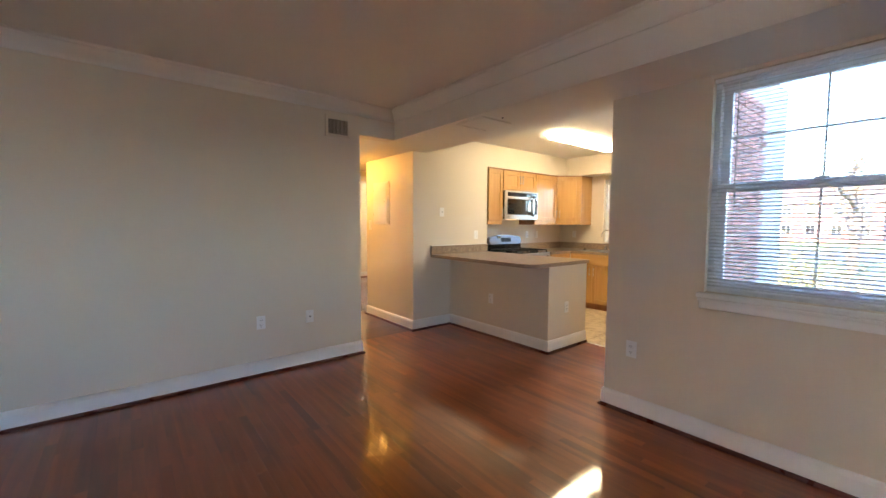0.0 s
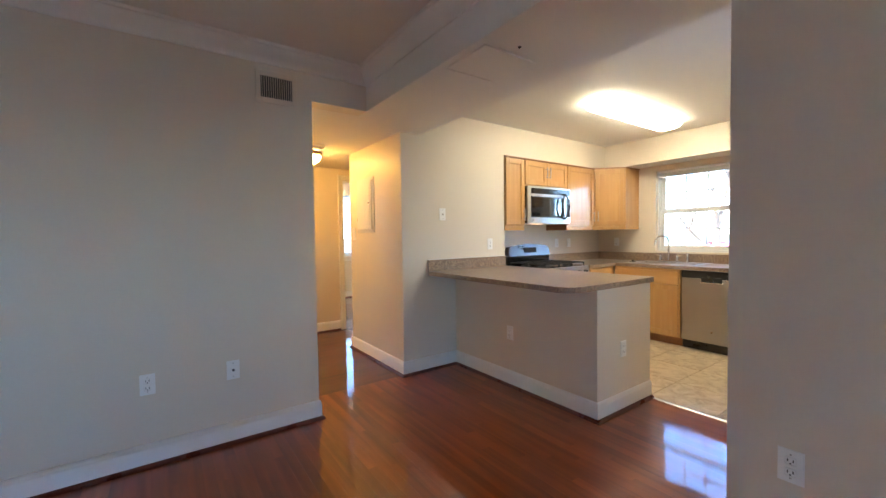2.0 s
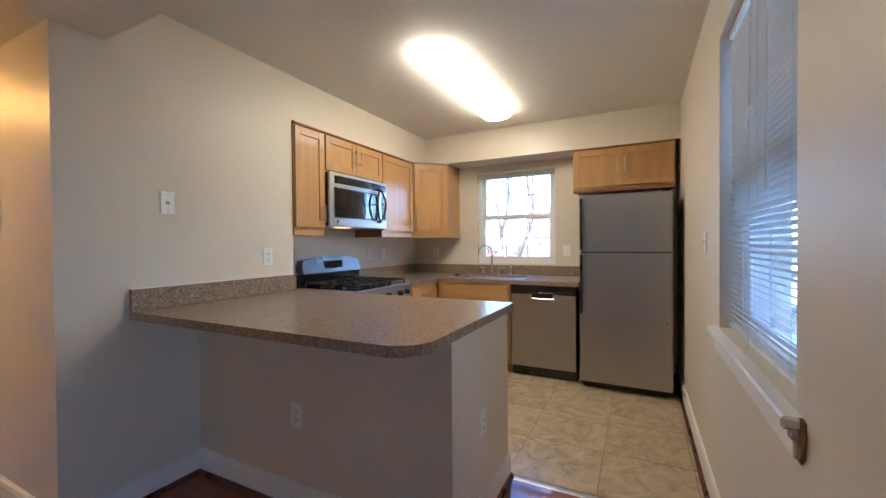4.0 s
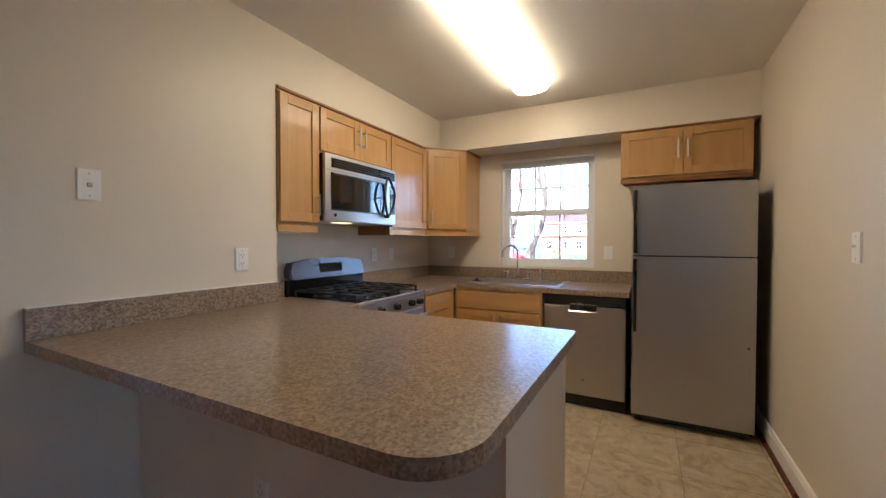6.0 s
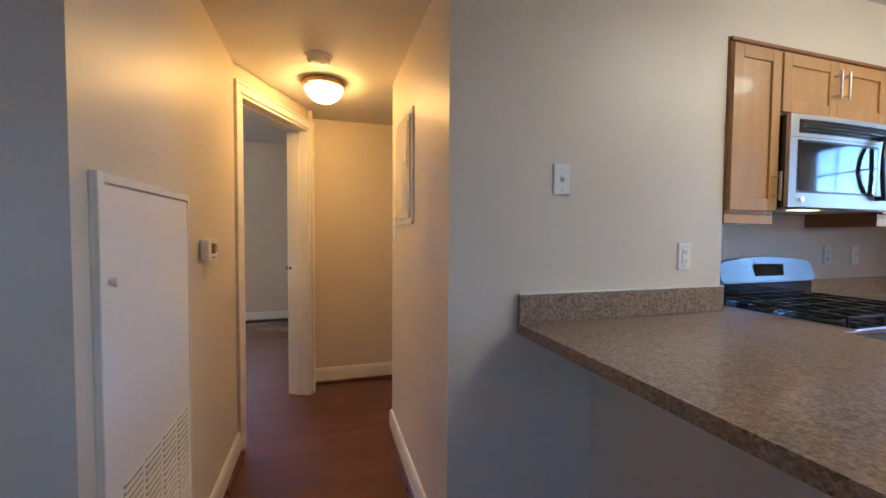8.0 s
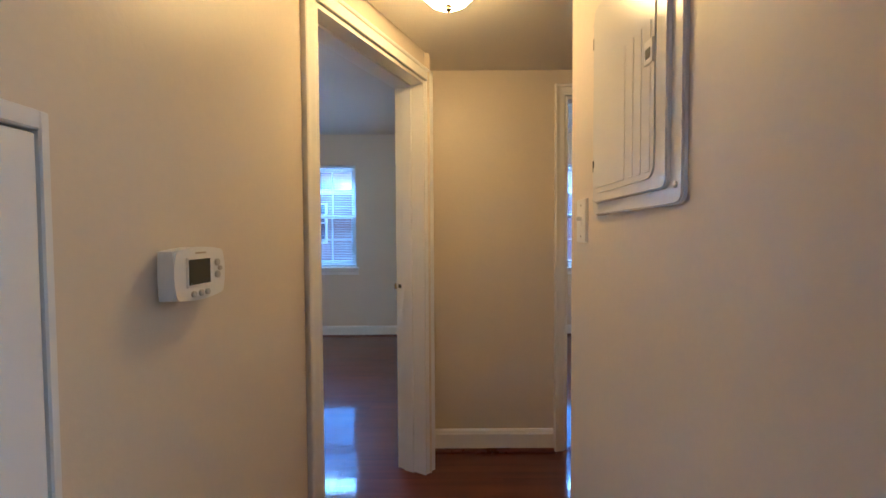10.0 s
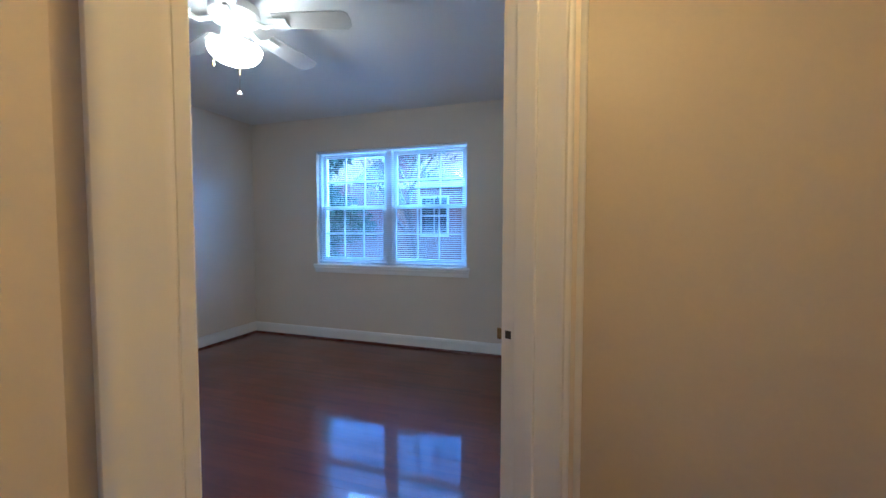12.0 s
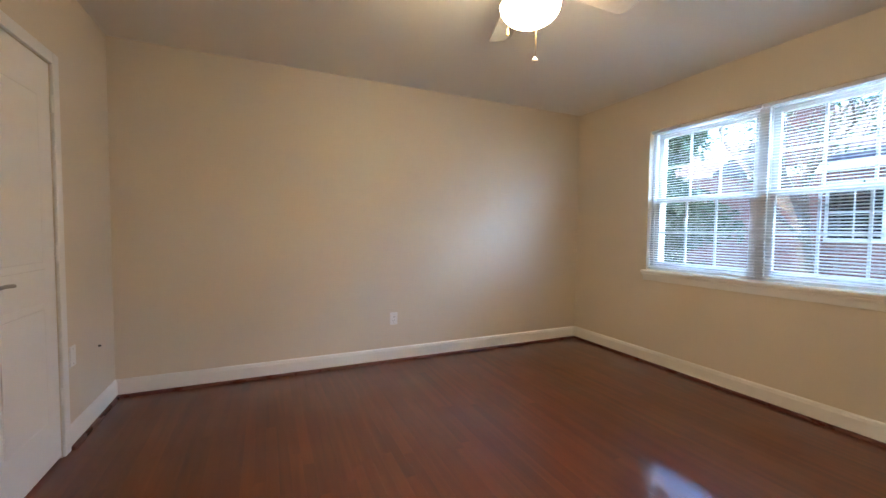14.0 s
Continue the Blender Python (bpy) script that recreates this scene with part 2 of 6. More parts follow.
MAPLE_H = wood("maple_across", (0.455, 0.24, 0.082), (0.55, 0.322, 0.122), 0.32, "Y", coat=0.2, grain=9, var=0.12)
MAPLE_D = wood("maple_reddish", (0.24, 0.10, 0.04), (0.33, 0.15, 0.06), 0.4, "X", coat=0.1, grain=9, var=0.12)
TOP = speckle("laminate_top", (0.135, 0.096, 0.066), (0.265, 0.192, 0.133), (0.43, 0.322, 0.232), 0.29, 150.0)
SILVER = mat("silver_paint", (0.18, 0.172, 0.162), 0.32, 0.9, spread=0.03, bump=0.003)
STEEL = mat("brushed_steel", (0.50, 0.49, 0.475), 0.40, 1.0, spread=0.025, scale=1.2, fine=260, bump=0, stretch=(1, 1, 0.12))
CHROME = mat("chrome", (0.8, 0.8, 0.8), 0.1, 1.0, spread=0.02, bump=0)
NICKEL = mat("satin_nickel", (0.44, 0.41, 0.37), 0.38, 1.0, spread=0.04, bump=0)
BLACK = mat("black_plastic", (0.012, 0.012, 0.013), 0.3, spread=0.15, bump=0.01)
ENAMEL = mat("black_enamel", (0.008, 0.008, 0.009), 0.12, spread=0.1, bump=0.004, coat=0.5)
IRON = mat("cast_iron", (0.02, 0.02, 0.02), 0.55, spread=0.2, fine=200, bump=0.05)
DARKGLASS = mat("dark_glass", (0.01, 0.011, 0.013), 0.05, spread=0.05, bump=0, coat=0.6)
PLASTIC = mat("white_plastic", (0.86, 0.855, 0.83), 0.35, spread=0.02, scale=20, bump=0.004)
SLOT = mat("dark_slot", (0.03, 0.028, 0.025), 0.6, spread=0.1)
VINYL = mat("white_vinyl", (0.78, 0.79, 0.80), 0.35, spread=0.02, scale=9, bump=0.005)
SLAT = mat("blind_slat", (0.62, 0.62, 0.60), 0.4, spread=0.02, scale=12, bump=0.003)
CORD = mat("cord", (0.74, 0.73, 0.68), 0.8, spread=0.05)
GLASS = glass("window_glass")
TILE = travertine("stone_tile")
GROUT = mat("grout", (0.30, 0.25, 0.18), 0.9, spread=0.1)
BRASS = mat("brass", (0.45, 0.30, 0.12), 0.25, 1.0, spread=0.05, bump=0)
BRICK = mat("brick", (0.25, 0.10, 0.072), 0.85, spread=0.25, scale=7, fine=60, bump=0.15, per_object=0.35)
MORTAR = mat("mortar", (0.33, 0.31, 0.28), 0.95, spread=0.12, fine=120, bump=0.1)

# ---------------------------------------------------------------- tools
UNIT = {}


def box(bm, x0, x1, y0, y1, z0, z1, bevel=0.0, segs=1):
    v = [bm.verts.new((x, y, z)) for x in (x0, x1) for y in (y0, y1) for z in (z0, z1)]
    fs = [bm.faces.new([v[i] for i in q]) for q in ((0, 1, 3, 2), (4, 6, 7, 5), (0, 4, 5, 1), (2, 3, 7, 6), (0, 2, 6, 4), (1, 5, 7, 3))]
    if bevel:
        es = list({e for f in fs for e in f.edges})
        bmesh.ops.bevel(bm, geom=es, offset=bevel, segments=segs, affect="EDGES", profile=0.5)
    return bm


def boxes(*rows, bevel=0.0):
    bm = bmesh.new()
    for r in rows:
        box(bm, *r, bevel=bevel)
    return bm


def lathe(bm, profile, at=(0, 0, 0), axis="Z", n=24):
    """A turned body: (radius, height) pairs round an axis."""
    rings = []
    for r, h in profile:
        ring = []
        for i in range(n):
            a = 2 * math.pi * i / n
            c, s = max(r, 1e-4) * math.cos(a), max(r, 1e-4) * math.sin(a)
            p = {"Z": (c, s, h), "X": (h, c, s), "Y": (s, h, c)}[axis]
            ring.append(bm.verts.new(Vector(p) + Vector(at)))
        rings.append(ring)
    for a, b in zip(rings, rings[1:]):
        for i in range(n):
            bm.faces.new((a[i], a[(i + 1) % n], b[(i + 1) % n], b[i]))
    bm.faces.new(rings[0][::-1])
    bm.faces.new(rings[-1])
    return bm


def tube(bm, pts, r, n=8):
    """A round bar along points."""
    pts = [Vector(p) for p in pts]
    rings = []
    for i, p in enumerate(pts):
        d = (pts[min(i + 1, len(pts) - 1)] - pts[max(i - 1, 0)]).normalized()
        u = d.orthogonal().normalized() if not rings else (u - d * u.dot(d)).normalized()
        w = d.cross(u)
        rings.append([bm.verts.new(p + r * (math.cos(2 * math.pi * k / n) * u + math.sin(2 * math.pi * k / n) * w)) for k in range(n)])
    for a, b in zip(rings, rings[1:]):
        for k in range(n):
            bm.faces.new((a[k], a[(k + 1) % n], b[(k + 1) % n], b[k]))
    bm.faces.new(rings[0][::-1])
    bm.faces.new(rings[-1])
    return bm


def prism(bm, outline, z0, z1):
    """A flat body over a plan outline."""
    lo = [bm.verts.new((x, y, z0)) for x, y in outline]
    hi = [bm.verts.new((x, y, z1)) for x, y in outline]
    bm.faces.new(lo[::-1])
    bm.faces.new(hi)
    for i in range(len(lo)):
        j = (i + 1) % len(lo)
        bm.faces.new((lo[i], lo[j], hi[j], hi[i]))
    return bm


def mesh_of(name, bm, material, smooth=False):
    bmesh.ops.recalc_face_normals(bm, faces=bm.faces)
    me = bpy.data.meshes.new(name)
    bm.to_mesh(me)
    bm.free()
    me.materials.append(material)
    if smooth:
        me.shade_smooth()
        me.set_sharp_from_angle(angle=radians(35))
    return me


def part(name, bm, material, parent=None, label="", smooth=False):
    ob = new(name, mesh_of(name, bm, material, smooth))
    if parent is not None:
        ob.parent = parent
    return tagged(ob, label)


def thing(name, label, category, group="", kind="", at=None):
    ob = new(name)
    ob.empty_display_size = 0.1
    if at is not None:
        ob.matrix_world = at
    return tagged(ob, label, category, group, kind)


def structure(name, bm, material, label, category, smooth=False):
    return tagged(part(name, bm, material, None, "", smooth), label, category, "", "structure")


# ---------------------------------------------------------------- plan
LIV_Z, SOF_Z, KIT_Z, BED_Z = 2.51, 2.218, 2.462, 2.56
KX, KY = 7.13, 1.850          # kitchen's window wall, kitchen's south wall
NICHE_Z = 2.152


def wall_with_hole(axis, p0, p1, a0, a1, z0, z1, holes):
    """A wall slab between p0 and p1 along its normal, a0 to a1 along its run, with openings (b0, b1, c0, c1)."""
    bm = bmesh.new()

    def piece(u0, u1, w0, w1):
        if u1 - u0 > 1e-4 and w1 - w0 > 1e-4:
            box(bm, *((p0, p1, u0, u1) if axis == "x" else (u0, u1, p0, p1)), w0, w1)

    cut = a0
    for b0, b1, c0, c1 in sorted(holes):
        piece(cut, b0, z0, z1)
        piece(b0, b1, z0, c0)
        piece(b0, b1, c1, z1)
        cut = b1
    piece(cut, a1, z0, z1)
    return bm


# window openings: run from, run to, sill, head
W_LIV = (0.27, 1.235, 0.93, 2.195)
W_KE = (2.965, 3.855, 1.035, 2.085)
W_KS = (4.0, 4.955, 0.88, 2.15)
W_B1 = (0.25, 2.055, 0.885, 2.178)
W_B2 = (4.25, 5.19, 0.875, 2.17)

structure("wall_living_north", boxes((-3.0, 2.70, 4.01, 4.15, 0, LIV_Z), (2.70, 3.106, 4.01, 4.15, SOF_Z, LIV_Z)), WALL, "beige painted living room wall with hall opening", "wall")
structure("wall_living_east", wall_with_hole("x", 3.585, 3.87, -3.2, KY, 0, LIV_Z, [W_LIV]), WALL, "beige painted outer wall with a window", "wall")
# Openings in the south and west walls are added to let daylight in.
structure("wall_living_south", wall_with_hole("y", -3.2, -3.0, -3.0, 3.585, 0, LIV_Z, [(-2.2, -0.9, 0.5, 2.2)]), WALL, "beige living room wall with an added window opening", "wall")
structure("wall_living_west", wall_with_hole("x", -3.2, -3.0, -3.2, 4.15, 0, LIV_Z, [(-1.25, -0.35, 0.8, 2.1)]), WALL, "beige living room wall with an added window opening", "wall")
structure("wall_hall_west", boxes((2.605, 2.70, 4.15, 5.50, 0, BED_Z)), WALL, "beige hall wall with access panel", "wall")
structure("wall_bar_back", boxes((3.597, 4.876, 4.372, 4.69, 0, BED_Z)), WALL, "beige painted wall behind the bar worktop", "wall")
structure("wall_hall_east", boxes((3.597, 3.72, 4.69, 5.558, 0, BED_Z)), WALL, "beige hall wall with breaker panel", "wall")
structure("wall_hall_return", boxes((3.72, 4.9, 5.438, 5.558, 0, BED_Z)), WALL, "beige wall along the side hall", "wall")
structure("wall_hall_end", wall_with_hole("y", 6.498, 6.618, 3.09, 6.9, 0, BED_Z, [(3.868, 4.63, 0.0, 2.072)]), WALL, "beige hall end wall with a doorway", "wall")
structure("wall_hall_side", boxes((4.9, 5.02, 5.438, 6.498, 0, BED_Z)), WALL, "plain beige wall closing the side hall", "wall")
structure("wall_kitchen_north", boxes((4.876, KX, 4.69, 4.81, 0, KIT_Z)), WALL, "cream kitchen wall behind the range", "wall")
structure("wall_kitchen_east", wall_with_hole("x", KX, KX + 0.25, KY - 0.25, 4.81, -0.9, KIT_Z, [W_KE]), WALL, "cream kitchen wall with window over sink", "wall")
structure("wall_kitchen_south", wall_with_hole("y", KY - 0.25, KY, 3.87, KX, -0.9, KIT_Z, [W_KS]), WALL, "cream kitchen wall with a deep window", "wall")
structure("wall_bedroom_west", boxes((-0.92, -0.67, 4.5, 9.45, 0, BED_Z)), WALL, "beige bedroom wall", "wall")
structure("wall_bedroom_north", wall_with_hole("y", 9.2, 9.45, -0.67, 2.97, 0, BED_Z, [W_B1]), WALL, "beige bedroom wall with a double window", "wall")
structure("wall_bedroom_south", wall_with_hole("y", 4.79, 4.91, -0.67, 2.605, 0, BED_Z, [(0.15, 0.80, 0.0, 2.06)]), WALL, "beige bedroom wall with closet door", "wall")
structure("wall_bedroom_east", boxes((2.97, 3.09, 6.40, 9.45, 0, BED_Z), (3.02, 3.09, 6.28, 6.40, 0, BED_Z)), WALL, "beige wall between the bedrooms", "wall")
structure("wall_back_bedroom_north", wall_with_hole("y", 9.2, 9.45, 3.09, 6.9, 0, BED_Z, [W_B2]), WALL, "beige back bedroom wall with window", "wall")
structure("wall_back_bedroom_east", boxes((6.9, 7.05, 6.498, 9.45, 0, BED_Z)), WALL, "plain beige back bedroom wall", "wall")
structure("wall_closet_back", boxes((-0.67, 2.605, 4.2, 4.25, 0, BED_Z)), WALL, "plain closet back wall", "wall")

structure("ceiling_living", boxes((-3.2, 3.87, -3.2, 4.15, LIV_Z, LIV_Z + 0.15)), CEIL, "white painted living room ceiling", "ceiling")
structure("ceiling_beam", boxes((3.106, 3.797, -3.0, 4.372, SOF_Z, LIV_Z - 0.002)), CEIL, "boxed-in painted soffit along the outer wall", "soffit")
structure("ceiling_hall", boxes((2.70, 3.106, 4.15, 4.372, SOF_Z, 2.3), (2.70, 3.597, 4.372, 5.50, SOF_Z, 2.3), (3.597, 4.9, 5.558, 6.498, SOF_Z, 2.3)), CEIL, "low painted hall ceiling", "ceiling")
structure("ceiling_kitchen", boxes((3.797, KX, KY, 4.69, KIT_Z, KIT_Z + 0.15)), CEIL, "painted kitchen ceiling", "ceiling")
structure("soffit_kitchen", boxes((4.876, 6.796, 4.372, 4.69, NICHE_Z, KIT_Z), (6.796, KX, KY, 4.69, NICHE_Z, KIT_Z)), WALL, "cream boxed soffit over the wall cabinets", "soffit")
structure("ceiling_bedrooms", boxes((-0.92, 7.05, 4.2, 9.45, BED_Z, BED_Z + 0.15)), CEIL, "white painted bedroom ceiling", "ceiling")

structure("ceiling_hall_end", prism(bmesh.new(), [(2.70, 5.5), (3.597, 5.5), (3.597, 6.498), (3.09, 6.498), (3.075, 6.28)], SOF_Z, 2.3), CEIL, "low painted ceiling at the hall end", "ceiling")

# the doorway wall, set at a slant between hall and bedroom
DOOR_A, DOOR_B = Vector((2.705, 5.518, 0)), Vector((3.092, 6.305, 0))
DOOR_LEN = (DOOR_B - DOOR_A).length
DOOR_M = Matrix.Translation(DOOR_A) @ Matrix.Rotation(math.atan2(DOOR_B.y - DOOR_A.y, DOOR_B.x - DOOR_A.x), 4, "Z")
dw = structure("wall_doorway", wall_with_hole("y", 0.012, 0.178, -0.03, DOOR_LEN + 0.03, 0, BED_Z, [(0.062, DOOR_LEN - 0.042, 0, 2.073)]), WALL, "slanted beige wall round the bedroom doorway", "wall")
dw.matrix_world = DOOR_M

# floors
structure("floor_subfloor", boxes((-3.2, 7.4, -3.2, 9.45, -0.12, -0.016)), GROUT, "dark subfloor under the boards", "floor")

# ---------------------------------------------------------------- mouldings
BASE = [(0, 0), (0.015, 0), (0.015, 0.104), (0.012, 0.114), (0.011, 0.122), (0.006, 0.130), (0, 0.133)]
SHOE_P = [(0.015, 0), (0.034, 0), (0.033, 0.008), (0.028, 0.017), (0.022, 0.021), (0.015, 0.022)]
CROWN = [(0, 0.0), (0.012, 0.0), (0.015, 0.016), (0.032, 0.036), (0.056, 0.060), (0.074, 0.09), (0.086, 0.094), (0.088, 0.11), (0, 0.11)]


def run(profile, p0, p1, normal, z=0.0, e0=0.0, e1=0.0):
    """Extrudes a profile of (outward, up) along a straight run; e0, e1: how far the nose runs past (mitre) at each end."""
    bm = bmesh.new()
    a, b = Vector((*p0, z)), Vector((*p1, z))
    d, nn = (b - a).normalized(), Vector((*normal, 0))
    top = max(q[0] for q in profile)
    ra = [bm.verts.new(a + nn * o + Vector((0, 0, u)) - d * e0 * o / top) for o, u in profile]
    rb = [bm.verts.new(b + nn * o + Vector((0, 0, u)) + d * e1 * o / top) for o, u in profile]
    k = len(profile)
    for i in range(k):
        bm.faces.new((ra[i], ra[(i + 1) % k], rb[(i + 1) % k], rb[i]))
    bm.faces.new(ra[::-1])
    bm.faces.new(rb)
    return bm


def baseboard(p0, p1, normal, e0=0.0, e1=0.0):
    b = structure("baseboard", run(BASE, p0, p1, normal, 0.001, e0 * 0.015, e1 * 0.015), TRIM, "white painted baseboard with moulded top", "baseboard")
    part("shoe_moulding", run(SHOE_P, p0, p1, normal, 0.001, e0 * 0.034, e1 * 0.034), SHOE, b, "dark red stained shoe moulding")


for row in (
    ((-3.0, 4.01), (2.70, 4.01), (0, -1), 0, 1), ((2.70, 4.01), (2.70, 5.51), (1, 0), 1, 0),
    ((3.597, 4.372), (3.597, 5.558), (-1, 0), 1, 1), ((3.597, 5.558), (4.9, 5.558), (0, 1), 1, 0),
    ((3.597, 4.372), (4.2, 4.372), (0, -1), 1, -1), ((4.2, 2.805), (4.2, 4.372), (-1, 0), 1, -1),
    ((4.2, 2.805), (4.9, 2.805), (0, -1), 1, 0), ((3.09, 6.498), (3.80, 6.498), (0, -1), 0, 0),
    ((4.7, 6.498), (4.9, 6.498), (0, -1), 0, 0), ((3.585, -3.0), (3.585, KY), (-1, 0), 0, 1),
    ((3.585, KY), (7.1, KY), (0, 1), 1, 0), ((-0.67, 4.91), (-0.67, 9.2), (1, 0), -1, -1),
    ((-0.67, 9.2), (2.97, 9.2), (0, -1), -1, 0), ((-0.67, 4.91), (0.084, 4.91), (0, 1), -1, 0),
    ((0.866, 4.91), (2.605, 4.91), (0, 1), 0, 0), ((2.97, 6.45), (2.97, 9.2), (-1, 0), 0, -1),
    ((3.09, 9.2), (6.9, 9.2), (0, -1), 0, 0), ((-3.0, -3.0), (-3.0, 4.01), (1, 0), 0, -1), ((6.9, 6.618), (6.9, 9.2), (-1, 0), 0, -1),
):
    baseboard(*row)

structure("crown_moulding", run(CROWN, (-3.0, 4.01), (3.106, 4.01), (0, -1), LIV_Z - 0.1105, 0, -0.088), CEIL, "white painted crown moulding", "moulding", True)
structure("crown_moulding", run(CROWN, (3.106, -3.0), (3.106, 4.01), (-1, 0), LIV_Z - 0.1105, 0, -0.088), CEIL, "white painted crown moulding along the beam", "moulding", True)


def casing(name, m, w, h, depth, label, strike=False, faces=(0,)):
    """A doorway lining: casing boards with a raised back band, jambs and stops. Local x along the wall, y into it; w: outer width."""
    d = thing(name, label, "door frame", kind="structure", at=m)
    for f in faces:
        s = -1 if f == 0 else 1
        y = 0.0 if f == 0 else depth
        for x0, x1, xb in ((0, 0.062, 0), (w - 0.062, w, w - 0.016)):
            shape = [(0, 0), (0, 0.017), (0.002, 0.0205), (0.006, 0.022), (0.011, 0.0215), (0.016, 0.019), (0.022, 0.016), (0.032, 0.0135), (0.044, 0.012), (0.052, 0.011), (0.058, 0.0095), (0.061, 0.0065), (0.062, 0.003), (0.062, 0)]
            outline = [((u if x0 == 0 else w - u), y + s * v) for u, v in shape]
            part("casing_side", prism(bmesh.new(), outline, 0.001, h), TRIM, d, "", True)
        bm = boxes((0.002, w - 0.002, min(y, y + s * 0.0125), max(y, y + s * 0.0125), h - 0.062, h - 0.001), bevel=0.002)
        box(bm, 0.001, w - 0.001, min(y, y + s * 0.0225), max(y, y + s * 0.0225), h - 0.016, h + 0.001, 0.004)
        box(bm, 0.05, w - 0.05, min(y, y + s * 0.0175), max(y, y + s * 0.0175), h - 0.062, h - 0.05, 0.003)
        part("casing_head", bm, TRIM, d)
    for x0, x1, sx in ((0.062, 0.077, 0.077), (w - 0.077, w - 0.062, w - 0.087)):
        bm = boxes((x0, x1, -0.004, depth + 0.004, 0.001, h - 0.064), bevel=0.0015)
        box(bm, sx, sx + 0.01, depth * 0.40, depth - 0.042, 0.001, h - 0.08, 0.002)
        part("jamb", bm, TRIM, d)
    bm = boxes((0.062, w - 0.062, -0.003, depth + 0.003, h - 0.08, h - 0.064))
    box(bm, 0.087, w - 0.087, depth * 0.40, depth - 0.042, h - 0.09, h - 0.079, 0.002)
    part("head_jamb", bm, TRIM, d)
    if strike:
        bm = boxes((w - 0.0785, w - 0.0772, depth - 0.036, depth + 0.002, 0.962, 1.034), bevel=0.0005)
        sp = part("strike_plate", bm, TRIM, d, "painted-over strike plate")
        part("strike_lip", boxes((w - 0.081, w - 0.0772, depth + 0.002, depth + 0.016, 0.984, 1.014), bevel=0.0015), BRASS, sp, "worn brass lip")
        part("latch_hole", boxes((w - 0.0795, w - 0.0784, depth - 0.028, depth - 0.010, 0.990, 1.011)), SLOT, sp)
    return d


casing("door_frame_bedroom", DOOR_M @ Matrix.Translation((0, 0.012, 0)), DOOR_LEN + 0.02, 2.135, 0.166, "white painted bedroom door frame with brass strike", True, (0, 1))
casing("door_frame_back_bedroom", pose(3.803, 6.498, 0), 0.892, 2.133, 0.12, "white painted door frame at the hall end", False, (0, 1))


# ---------------------------------------------------------------- windows
def sash(win, name, x0, x1, z0, z1, y, cols, rows, rail=0.045, bar=0.007):
    """One sash: frame, glazing bars and its panes."""
    s = part(name, boxes((x0, x0 + rail, y, y + 0.03, z0, z1), (x1 - rail, x1, y, y + 0.03, z0, z1), (x0 + rail, x1 - rail, y + 0.001, y + 0.029, z0, z0 + rail), (x0 + rail, x1 - rail, y + 0.001, y + 0.029, z1 - rail, z1), bevel=0.002), VINYL, win)
    gx0, gx1, gz0, gz1 = x0 + rail, x1 - rail, z0 + rail, z1 - rail
    for i in range(1, cols):
        x = gx0 + (gx1 - gx0) * i / cols
        part("glazing_bar", boxes((x - bar, x + bar, y + 0.006, y + 0.024, gz0, gz1)), VINYL, s)
    for j in range(1, rows):
        z = gz0 + (gz1 - gz0) * j / rows
        part("glazing_bar", boxes((gx0, gx1, y + 0.007, y + 0.023, z - bar, z + bar)), VINYL, s)
    p = part("pane", boxes((gx0 - 0.004, gx1 + 0.004, y + 0.013, y + 0.017, gz0 - 0.004, gz1 + 0.004)), GLASS, s)
    p.visible_shadow = False
    return s


def window(name, m, w, h, depth, label, units=1, cols=3, rows=2, stool=0.035, apron=True, stool_ends=0.035, bar=0.007):
    """A double-hung window in its opening. Local: x to the right seen from inside, y outwards, z up from the opening's foot."""
    win = thing(name, label, "window", kind="structure", at=m)
    part("window_frame", boxes((0, 0.03, depth, depth + 0.09, 0, h), (w - 0.03, w, depth, depth + 0.09, 0, h), (0.03, w - 0.03, depth, depth + 0.09, h - 0.03, h), (0.03, w - 0.03, depth, depth + 0.09, 0, 0.03), bevel=0.002), VINYL, win)
    uw = (w - 0.06 - (units - 1) * 0.07) / units
    for u in range(units):
        a = 0.03 + u * (uw + 0.07)
        if u:
            part("mullion", boxes((a - 0.07, a, depth - 0.004, depth + 0.09, 0.03, h - 0.03), bevel=0.003), VINYL, win)
        sash(win, "lower_sash", a, a + uw, 0.03, h * 0.515, depth + 0.012, cols, rows, bar=bar)
        sash(win, "upper_sash", a, a + uw, h * 0.485, h - 0.03, depth + 0.047, cols, rows, bar=bar)
        part("sash_lock", boxes((a + uw / 2 - 0.03, a + uw / 2 + 0.03, depth + 0.015, depth + 0.035, h * 0.515, h * 0.515 + 0.012), bevel=0.003), VINYL, win)
    st = stool_ends
    part("window_stool", boxes((-st, w + st, -stool, depth if depth > 0.03 else 0.03, -0.032, -0.002), bevel=0.006), TRIM, win)
    if apron:
        bm = boxes((-st + 0.012, w + st - 0.012, -0.016, -0.002, -0.098, -0.032), bevel=0.004)
        box(bm, -st + 0.006, w + st - 0.006, -0.026, -0.002, -0.054, -0.032, 0.006)
        part("window_apron", bm, TRIM, win)
    return win


SLAT_W = 0.025


